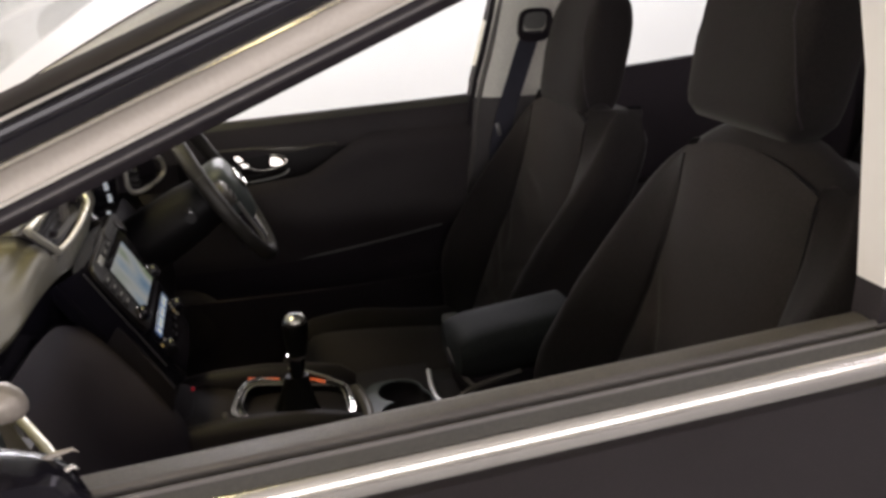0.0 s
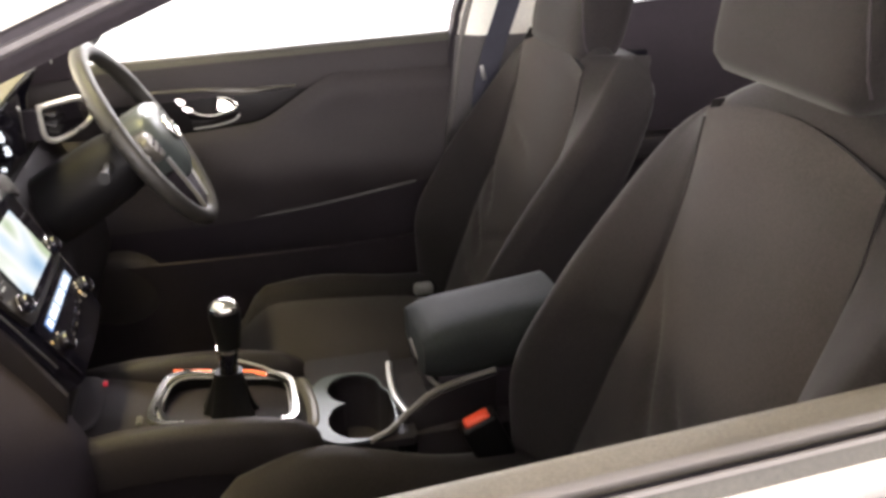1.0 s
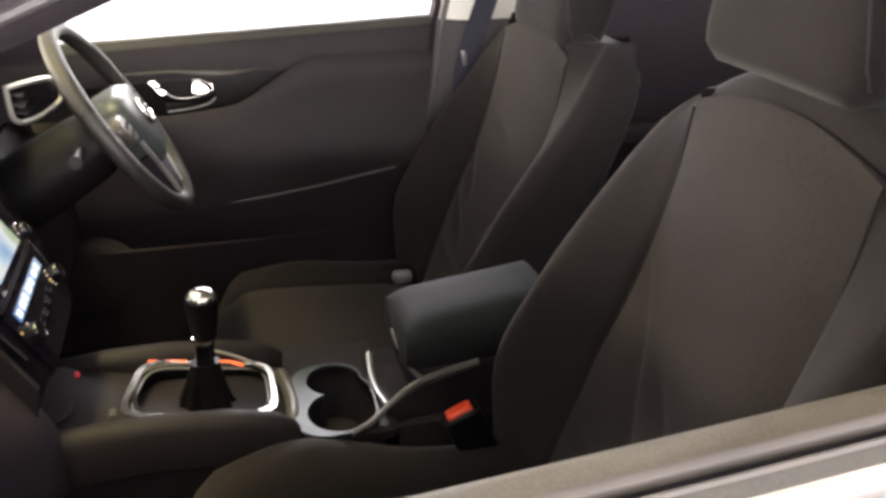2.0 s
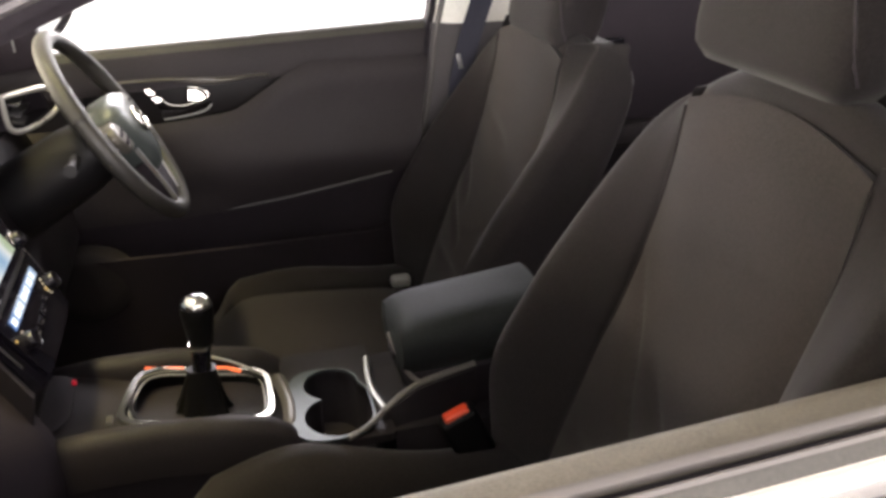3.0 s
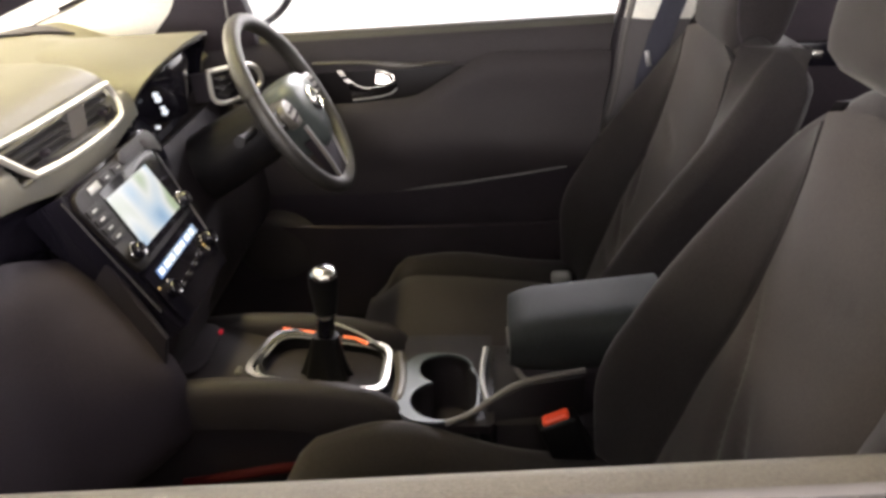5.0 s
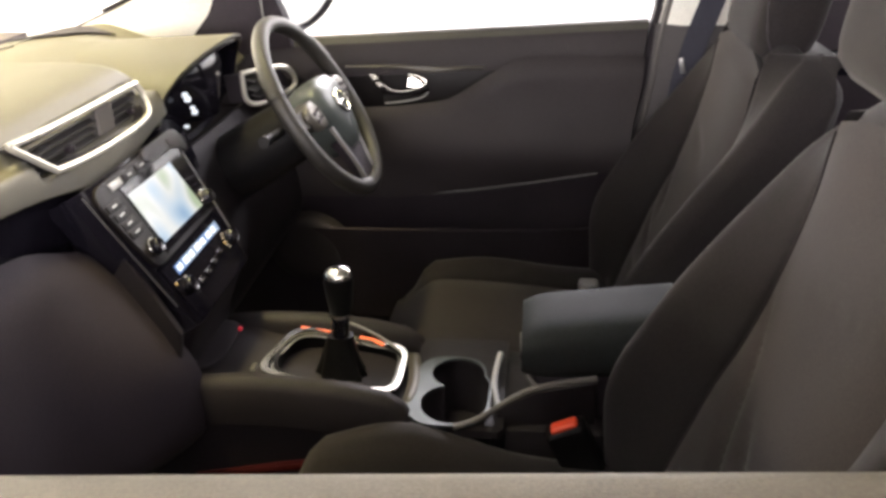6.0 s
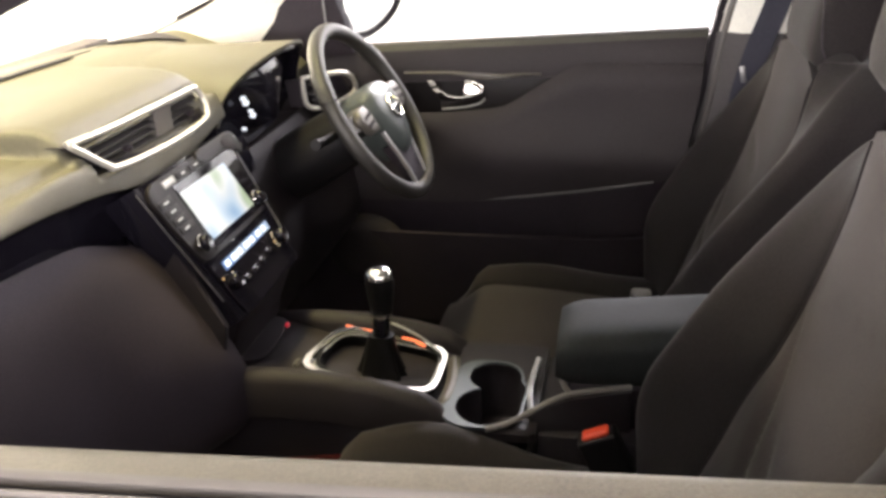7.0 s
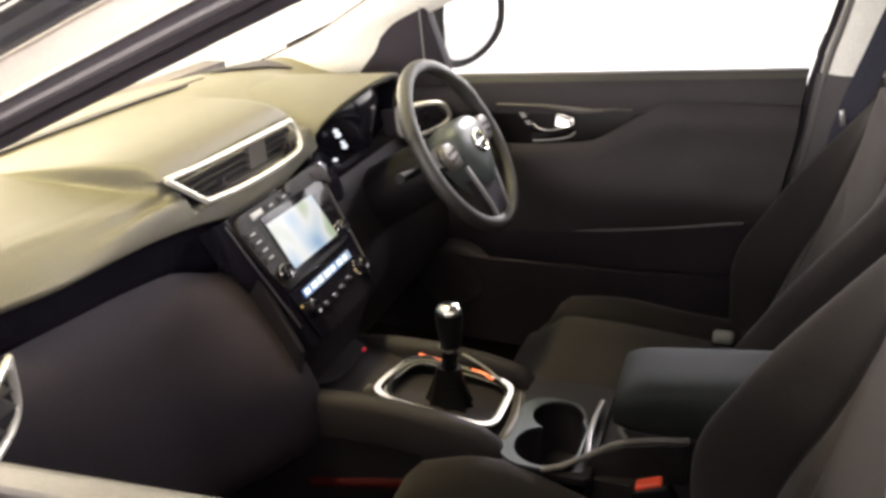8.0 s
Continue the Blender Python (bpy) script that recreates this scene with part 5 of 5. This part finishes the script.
for y, z in ((-0.074, 0.8105), (0.090, 0.8090)):
    knob(y, z, 0.0125, 0.014, "gloss", ac, 0.005)
    for j in range(5):
        q = -0.9 + 0.42 * j if y < 0 else 2.3 + 0.42 * j
        part("dial_mark", stack_rect(y + 0.0150 * math.cos(q) - 0.0012, y + 0.0150 * math.cos(q) + 0.0012, z + 0.0135 * math.sin(q) - 0.0008, z + 0.0135 * math.sin(q) + 0.0008, 0.0052, 0.0060, 0.0), "dialmark", ac)
for y, z in ((-0.090, 0.822), (-0.030, 0.8005), (0.074, 0.808)):
    part("lit_dot", prism([stack(y + 0.0018 * math.cos(q), z + 0.0018 * math.sin(q), 0.0052) for q in [2 * math.pi * k / 8 for k in range(8)]], Vector((0.885, 0, 0.46)) * 0.0008), "amber", ac, "small lit amber dot")
for y, z in ((-0.046, 0.795), (-0.018, 0.795), (0.010, 0.797), (0.038, 0.800)):
    part("key", stack_rect(y, y + 0.022, z, z + 0.010, 0.005, 0.0072, 0.0015), "gloss", ac)
    part("key_mark", stack_rect(y + 0.006, y + 0.015, z + 0.0045, z + 0.0058, 0.0074, 0.0078, 0.0), "piping", ac)

# instrument hood ------------------------------------------------------
def hood(u, v):
    a = math.pi * v
    y = 0.372 - (0.175 + 0.012 * u) * math.cos(a)
    x = lerp(-0.50, -0.262 - 0.055 * (1 - math.sin(a)), u)
    z = 0.947 + (0.100 + 0.009 * u) * math.sin(a) ** 0.5
    return (x, y, z)


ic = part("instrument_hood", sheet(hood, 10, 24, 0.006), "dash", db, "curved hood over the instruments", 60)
part("hood_lining", sheet(lambda u, v: Vector(hood(0.35 + 0.63 * u, v)) + Vector((0.003 * u, (0.004 if v < 0.5 else -0.010), -0.008)), 8, 24, 0.004), "gloss", ic, "black lining of the hood", 60)


def face_loop(d, k):
    """Outline of the instrument cover, d ahead of the hood's edge and k of its size."""
    return [(-0.292 - 0.052 * (1 - math.sin(q)) - d, 0.372 - 0.182 * math.cos(q) * k, 0.905 + 0.145 * k * max(0.0, math.sin(q)) ** 0.5) for q in [math.pi * j / 26 for j in range(27)]]


part("instrument_cover", loft([face_loop(0.02, 0.992), face_loop(0.012, 0.96), face_loop(0.004, 0.86), face_loop(-0.002, 0.70), face_loop(-0.004, 0.45), face_loop(-0.004, 0.15)]), "gloss", ic, "gloss black instrument cover", 70)
for y, z, r in ((0.240, 0.993, 0.0042), (0.247, 0.984, 0.0052), (0.262, 0.966, 0.0030), (0.268, 0.957, 0.0048), (0.228, 0.944, 0.0030)):
    part("gauge_mark", prism([(-0.2865, y + r * 1.3 * math.cos(q), z + r * math.sin(q)) for q in [2 * math.pi * k / 8 for k in range(8)]], (-0.006, 0, 0)), "gaugelight", ic, "lit pale gauge mark")
part("side_fascia", loft([[(x, 0.134, z1 - h), (x, 0.136, z1 - 0.03), (x, 0.150, z1 - 0.008), (x, 0.190, z1), (x, 0.235, z1 - 0.004), (x, 0.26, z1 - h)] for x, z1, h in ((-0.36, 0.962, 0.08), (-0.315, 0.958, 0.09), (-0.298, 0.940, 0.085), (-0.286, 0.900, 0.06))]), "gloss", db, "gloss black panel beside the instruments", 60)
for sd, mat in ((-1, "piping"), (1, "silver")):
    part("stack_edge", tube([stack((-0.131 + 0.020 * f) if sd < 0 else (0.141 - 0.010 * f), z, -0.004) for z, f in ((0.80, 1.3), (0.86, 0.8), (0.92, 0.3), (0.962, 0.0))], 0.0013, 8), mat, db, "thin edge of the stack")

# ---------------------------------------------------------------- steering wheel
TILT_W = radians(31)
WN = Vector((math.cos(TILT_W), 0, math.sin(TILT_W)))
WU = Vector((-math.sin(TILT_W), 0, math.cos(TILT_W)))
WC = Vector((-0.100, 0.366, 0.942))


def wp(a, b, d=0.0):
    """A point of the wheel: a to the right, b up, d towards the driver."""
    return WC + Vector((0, 1, 0)) * a + WU * b + WN * d


sw = thing("steering_wheel", tuple(WC), "black leather steering wheel with silver spokes", "steering wheel")
R = 0.160
part("rim", tube([wp(R * math.cos(q), R * math.sin(q)) for q in [2 * math.pi * k / 64 for k in range(64)]], 0.0138, 14, closed=True, flat=1.0, up=tuple(WN)), "leather", sw, "worn black leather rim", 70)
for a0 in (0.35, 2.45):
    part("thumb_grip", tube([wp((R + 0.001) * math.cos(a0 + 0.04 * k), (R + 0.001) * math.sin(a0 + 0.04 * k)) for k in range(9)], 0.0150, 12, up=tuple(WN)), "leather", sw)
hub = [(-0.066, 0.026), (-0.044, 0.041), (0.0, 0.046), (0.044, 0.041), (0.066, 0.026), (0.068, -0.002), (0.055, -0.032), (0.034, -0.068), (0.018, -0.086), (0.0, -0.090), (-0.018, -0.086), (-0.034, -0.068), (-0.055, -0.032), (-0.068, -0.002)]


def hub_loop(s, d):
    return [wp(p.x * s, p.y * s, d) for p in smooth_line([(a, b, 0) for a, b in hub + hub[:1]], 42)[:-1]]


hb = part("airbag_cover", loft([hub_loop(1.0, -0.03), hub_loop(1.02, 0.0), hub_loop(1.0, 0.012), hub_loop(0.93, 0.022), hub_loop(0.75, 0.030), hub_loop(0.45, 0.034), hub_loop(0.1, 0.035)]), "hub", sw, "grey-black airbag cover", 60)
part("badge_ring", tube([wp(0.022 * math.cos(q), -0.010 + 0.020 * math.sin(q), 0.037) for q in [2 * math.pi * k / 28 for k in range(28)]], 0.0032, 8, closed=True, up=tuple(WN)), "chrome", hb, "round chrome badge ring")
part("badge_bar", prism([wp(-0.025, -0.013, 0.036), wp(0.025, -0.013, 0.036), wp(0.025, -0.007, 0.036), wp(-0.025, -0.007, 0.036)], WN * 0.005, 0.001), "chrome", hb)
for sd in (-1, 1):
    part("spoke", loft([[wp(sd * a, b0, -0.012), wp(sd * a, b1, -0.012), wp(sd * a, b1 - 0.003, d), wp(sd * a, b0 + 0.003, d)] for a, b0, b1, d in ((0.05, -0.026, 0.028, 0.014), (0.09, -0.020, 0.026, 0.012), (0.13, -0.010, 0.024, 0.008), (0.154, -0.004, 0.022, 0.002))]), "leather", sw)
    pod_line = smooth_line([(sd * 0.068, -0.026, 0), (sd * 0.100, -0.024, 0), (sd * 0.120, -0.006, 0), (sd * 0.124, 0.012, 0), (sd * 0.108, 0.024, 0), (sd * 0.080, 0.022, 0), (sd * 0.068, 0.004, 0), (sd * 0.068, -0.026, 0)], 28)[:-1]
    pod = part("switch_pod", loft([[wp(c.x + (p.x - c.x) * k, c.y + (p.y - c.y) * k, d) for p in pod_line] for c in [Vector((sd * 0.095, 0.0, 0))] for d, k in ((0.006, 1.0), (0.014, 1.0), (0.018, 0.94), (0.020, 0.80), (0.021, 0.3))]), "bridge", sw, "dull grey button pod", 60)
    for k in range(3):
        for r in (0, 1):
            a0, b0 = sd * (0.084 + 0.012 * k), -0.010 + 0.014 * r - 0.001 * k
            part("button", prism([wp(a0 - 0.003, b0, 0.019), wp(a0 + 0.003, b0, 0.019), wp(a0 + 0.003, b0 + 0.006, 0.019), wp(a0 - 0.003, b0 + 0.006, 0.019)], WN * 0.0035, 0.001), "plastic", pod)
    # lower spoke: silver outer edge running down to the rim
    part("lower_spoke", loft([[wp(sd * (a - w), b, d - 0.006), wp(sd * (a + w), b, d - 0.006), wp(sd * (a + w), b, d), wp(sd * (a - w), b, d)] for a, b, w, d in ((0.060, -0.034, 0.004, 0.016), (0.048, -0.075, 0.0035, 0.013), (0.038, -0.115, 0.0035, 0.010), (0.033, -0.150, 0.004, 0.005))]), "silver", sw, "silver lower spoke")
part("spoke_web", loft([[wp(-w, b, -0.01), wp(w, b, -0.01), wp(w, b, d), wp(-w, b, d)] for b, w, d in ((-0.06, 0.050, 0.010), (-0.11, 0.037, 0.007), (-0.151, 0.030, 0.003))]), "plastic", sw)
col = thing("steering_column", (-0.25, 0.366, 0.85), "black plastic steering column shroud with stalks", "steering column")
part("shroud", loft([[wp(w * math.cos(q), h * math.sin(q) - 0.01, d) for q in [2 * math.pi * k / 20 for k in range(20)]] for d, w, h in ((-0.03, 0.050, 0.048), (-0.08, 0.058, 0.056), (-0.16, 0.062, 0.060), (-0.24, 0.06, 0.06))]), "knobblack", col)
for sd in (-1, 1):
    st = part("stalk", tube([wp(sd * 0.05, 0.004, -0.07), wp(sd * 0.10, 0.008, -0.062), wp(sd * 0.152, 0.014, -0.055)], 0.008, 10), "knobblack", col)
    part("stalk_tip", tube([wp(sd * 0.150, 0.0138, -0.055), wp(sd * 0.172, 0.0165, -0.052)], 0.0095, 10), "knobblack", st)

# ---------------------------------------------------------------- centre console
cc = thing("centre_console", (0.1, 0, 0.35), "black centre console with silver cup holder trim", "centre console")
part("console_body", loft([[(x, -0.118, 0.36), (x, -0.112, z - 0.05), (x, -0.100, z - 0.008), (x, -0.092, z - 0.004), (x, 0.095, z - 0.004), (x, 0.103, z - 0.008), (x, 0.115, z - 0.05), (x, 0.12, 0.36)]
                            for x, z in ((-0.40, 0.67), (-0.22, 0.672), (-0.16, 0.664), (-0.10, 0.648), (0.05, 0.632), (0.10, 0.627), (0.1005, 0.53), (0.238, 0.53), (0.2385, 0.625), (0.30, 0.625), (0.50, 0.62))]), "railpad", cc, "black console body")
# padded rails beside the gear lever, higher than the trim between them
for sd in (-1, 1):
    yc, dz = (-0.100, 0.0) if sd < 0 else (0.100, -0.014)
    part("side_rail", loft([[(x, yc - 0.020, z + dz - 0.07), (x, yc - 0.019, z + dz - 0.016), (x, yc - 0.010, z + dz - 0.002), (x, yc + 0.004, z + dz), (x, yc + 0.015, z + dz - 0.008), (x, yc + 0.018, z + dz - 0.04), (x, yc + 0.016, z + dz - 0.07)]
                             for x, z in ((-0.30, 0.668), (-0.22, 0.684), (-0.14, 0.692), (-0.06, 0.692), (0.02, 0.684), (0.075, 0.672), (0.10, 0.655), (0.112, 0.635))]), "railpad", cc, "black padded console rail", 60)


def console_z(x):
    return 0.664 - 0.16 * (x + 0.1)


def slanted(pts):
    """The front end of the surround leans back towards the far side."""
    return [(x + 0.22 * (y - 0.006) * ease(-0.015, -0.10, x), y, console_z(x)) for x, y in pts]


o = slanted(rounded(-0.012, 0.006, 0.097, 0.069, n=56, p=5))
i = slanted(rounded(-0.012, 0.006, 0.0895, 0.0615, n=56, p=5))
gs = part("gear_surround", ring(o, i, (0, 0, 0.007), 0.0028), "chrome", cc, "bright chrome gear lever surround")
part("surround_step", ring([Vector(p) + Vector((0, 0, -0.004)) for p in slanted(rounded(-0.012, 0.006, 0.0893, 0.0613, n=56, p=5))], [Vector(p) + Vector((0, 0, -0.004)) for p in slanted(rounded(-0.012, 0.006, 0.0855, 0.0575, n=56, p=5))], (0, 0, 0.004), 0.0012), "gloss", gs, "gloss black inner step")
part("inner_bead", tube([Vector(p) + Vector((0, 0, 0.0005)) for p in slanted(rounded(-0.012, 0.006, 0.0850, 0.0570, n=56, p=5))], 0.0013, 6, closed=True), "satin", gs, "thin inner bead")
part("rail_bead", tube(smooth_line([(-0.060, 0.104, 0.672), (-0.010, 0.088, 0.668), (0.035, 0.068, 0.660), (0.074, 0.044, 0.648)], 16), 0.0022, 6), "satin", cc, "thin satin line beside the gear lever")
part("bridge_trim", sheet(lambda u, v: (lerp(0.084, 0.104, u) + 0.010 * math.sin(math.pi * v), lerp(-0.112, 0.045, v), lerp(0.637, 0.640, u) + 0.006 * math.sin(math.pi * u) - 0.030 * (1 - ease(0.0, 0.25, v))), 6, 14, 0.006), "bridge", cc, "grey-beige bridge before the cup holder", 60)
for x0, x1 in ((-0.086, -0.034), (0.006, 0.044)):
    part("surround_glow", tube([(x, 0.0715 - 0.014 * ease(0.02, 0.06, x), console_z(x) + 0.0062) for x in [lerp(x0, x1, k / 8) for k in range(9)]], 0.0026, 8), "redglow", gs, "orange-red lit far edge of the surround")
part("gear_plate", prism([(x, y, console_z(x) - 0.022) for x, y in rounded(-0.012, 0.006, 0.090, 0.062, 32)], (0, 0, -0.004)), "gloss", cc)
part("surround_wall", ring([(x, y, console_z(x) - 0.022) for x, y in rounded(-0.012, 0.006, 0.092, 0.064)], [(x, y, console_z(x) - 0.022) for x, y in rounded(-0.012, 0.006, 0.0865, 0.0585)], (0, 0, 0.024)), "knobblack", cc)
part("front_button", box(-0.130, -0.122, -0.052, -0.034, 0.665, 0.670, 0.002), "piping", cc)
part("indicator_light", box(-0.180, -0.174, 0.047, 0.055, 0.672, 0.678, 0.002), "redled", cc, "small red light")
part("front_tray", prism([(x, y, 0.6705) for x, y in rounded(-0.225, 0.01, 0.05, 0.07, 28)], (0, 0, 0.003), 0.001), "rubber", cc)
part("red_edge", tube([(-0.20, -0.1235, 0.532), (-0.16, -0.1235, 0.539), (-0.08, -0.1225, 0.555), (-0.02, -0.1225, 0.565)], 0.007, 8), "dimred", cc, "dim red light along the console side")

gl_ = thing("gear_lever", (0.0, 0.0, 0.64), "black gear lever with chrome topped knob", "gear lever")
boot = []
for k in range(9):
    t = k / 8
    z = lerp(console_z(-0.01) - 0.020, 0.700, t)
    w = lerp(0.034, 0.0165, t ** 0.7)
    fold = [1 + 0.10 * (1 - t) * math.cos(9 * math.atan2(p[1], p[0]) + 2 * t) for p in rounded(0, 0, 1, 1, 54, 2.6)]
    boot.append([((-0.012 + 0.006 * t) + w * 1.15 * f * p[0], 0.004 * (1 - t) + w * 0.8 * f * p[1], z) for p, f in zip(rounded(0, 0, 1, 1, 54, 2.6), fold)])
part("gaiter", loft(boot), "knobblack", gl_, "folded black leather gaiter", 60)
part("shaft", tube([(-0.006, 0, 0.69), (-0.003, 0, 0.735)], 0.013, 14), "gloss", gl_)
part("collar", tube([(-0.003, 0, 0.7335), (-0.003, 0, 0.7385)], 0.0165, 18), "chrome", gl_, "thin chrome collar")
part("knob", loft([[(-0.002 + r * 1.05 * math.cos(q), r * 0.95 * math.sin(q), z) for q in [2 * math.pi * k / 22 for k in range(22)]] for z, r in ((0.738, 0.0150), (0.750, 0.0165), (0.768, 0.0188), (0.785, 0.0204), (0.796, 0.0200), (0.803, 0.016))]), "knobblack", gl_, "black gear knob", 70)
part("knob_cap", loft([[(-0.002 + r * 1.05 * math.cos(q), r * 0.95 * math.sin(q), z) for q in [2 * math.pi * k / 22 for k in range(22)]] for z, r in ((0.7955, 0.0206), (0.800, 0.0198), (0.806, 0.0160), (0.8095, 0.0105), (0.8105, 0.003))]), "chrome", gl_, "polished chrome knob cap", 70)
part("shift_pattern", prism([(-0.002 + 0.008 * math.cos(q), 0.008 * math.sin(q), 0.8098) for q in [2 * math.pi * k / 18 for k in range(18)]], (0, 0, 0.0012), 0.0004), "gloss", gl_)

# cup holders: a silver frame with two round wells that meet
CH = 0.638


def cup_outline(grow):
    """Outline of two round wells that touch, open to each other on the tray's side."""
    r1, r2 = 0.0465 + grow, 0.0385 + grow
    near_c, far_c = (0.166, -0.076), (0.166, 0.001)
    pts = [(near_c[0] + r1 * math.cos(q), near_c[1] + r1 * math.sin(q)) for q in [lerp(math.pi * 0.655, math.pi * 1.98, k / 23) for k in range(24)]]
    pts += [(near_c[0] + r1 + 0.001, lerp(-0.060, -0.012, k / 5)) for k in range(1, 5)]
    pts += [(far_c[0] + r2 * math.cos(q), far_c[1] + r2 * math.sin(q)) for q in [lerp(-0.04 * math.pi, 1.36 * math.pi, k / 23) for k in range(24)]]
    return pts


inner = cup_outline(0.0)
outer = [(x + (-0.021 if x < 0.150 else 0.003 if x > 0.19 else lerp(-0.021, 0.003, ease(0.150, 0.190, x))), -0.034 + 1.06 * (y + 0.034)) for x, y in inner]
# the two arcs meet in a cusp; outside it the frame's edge runs straight on
for k in (0, 1, 2, 3, 4, 5, 48, 49, 50, 51, 47, 46):
    outer[k] = (0.0995 + 0.002 * abs(inner[k][1] + 0.036) / 0.03, inner[k][1])
ch = part("cup_holder", ring([(x, y, CH) for x, y in outer], [(x, y, CH) for x, y in inner], (0, 0, 0.004), 0.0010), "cupgrey", cc, "satin grey cup holder trim with a cusp between the cups")
hull = []
for x, y in inner:
    dx, dy = x - 0.170, y + 0.034
    f = min((0.066 if dx > 0 else 0.069) / max(abs(dx), 1e-6), (0.142 if dy > 0 else 0.092) / max(abs(dy), 1e-6))
    hull.append((0.170 + dx * f, -0.034 + dy * f))
part("cup_plate", ring([(x, y, CH - 0.016) for x, y in hull], [(x, y, CH - 0.016) for x, y in inner], (0, 0, 0.012)), "railpad", cc)
part("cup_well", ring([(x, y, CH - 0.095) for x, y in cup_outline(0.002)], [(x, y, CH - 0.095) for x, y in inner], (0, 0, 0.0945)), "rubber", ch)
part("cup_floor", prism([(x, y, CH - 0.095) for x, y in cup_outline(0.001)], (0, 0, 0.004)), "rubber", ch)
part("tray_strip", tube(smooth_line([(0.226, 0.040, CH + 0.014), (0.221, 0.0, CH + 0.008), (0.221, -0.04, CH + 0.005), (0.227, -0.085, CH + 0.008)], 16), 0.0046, 8), "silver", cc, "bright curved strip before the tray")
part("edge_strip", tube(smooth_line([(0.170, -0.127, CH + 0.001), (0.200, -0.112, CH + 0.004), (0.232, -0.088, CH + 0.012), (0.278, -0.074, CH + 0.032), (0.36, -0.072, CH + 0.050)], 22), 0.0042, 8), "edge", cc, "grey edge beside the tray")
part("tray_rear_strip", tube(smooth_line([(0.258, 0.02, CH + 0.062), (0.262, -0.03, CH + 0.050), (0.268, -0.062, CH + 0.042), (0.280, -0.073, CH + 0.033)], 14), 0.0036, 8), "edge", cc)
part("tray_side", prism([(0.215, -0.100, CH - 0.03), (0.36, -0.080, CH - 0.03), (0.36, -0.080, CH + 0.048), (0.278, -0.080, CH + 0.030), (0.232, -0.092, CH + 0.010)], (0, 0.010, 0), 0.002), "railpad", cc)
part("tray_floor", prism([(0.232, -0.068, CH - 0.02), (0.29, -0.064, CH - 0.02), (0.29, 0.05, CH - 0.02), (0.232, 0.05, CH - 0.02)], (0, 0, 0.004)), "rubber", cc)

# armrest box
ab = []
for k in range(13):
    x = 0.258 + 0.21 * k / 12
    rise = 0.026 * k / 12
    soft = 1 - 0.30 * max(0, 1 - k / 2.0) ** 2
    zt, zb = 0.752 + rise, 0.668 + 0.3 * rise
    hw, mz, hh = 0.072, (zt + zb) / 2, (zt - zb) / 2 * soft
    ab.append([(x, 0.0 + hw * (0.9 + 0.1 * soft) * c, mz + hh * s) for c, s in rounded(0, 0, 1, 1, 28, 3.4)])
part("armrest", loft(ab), "armpad", cc, "padded grey armrest lid", 60)
part("armrest_box", box(0.275, 0.50, -0.068, 0.068, 0.60, 0.685, 0.008), "plastic", cc)
part("lid_latch", box(0.255, 0.262, -0.02, 0.02, 0.678, 0.692, 0.003), "plastic", cc)
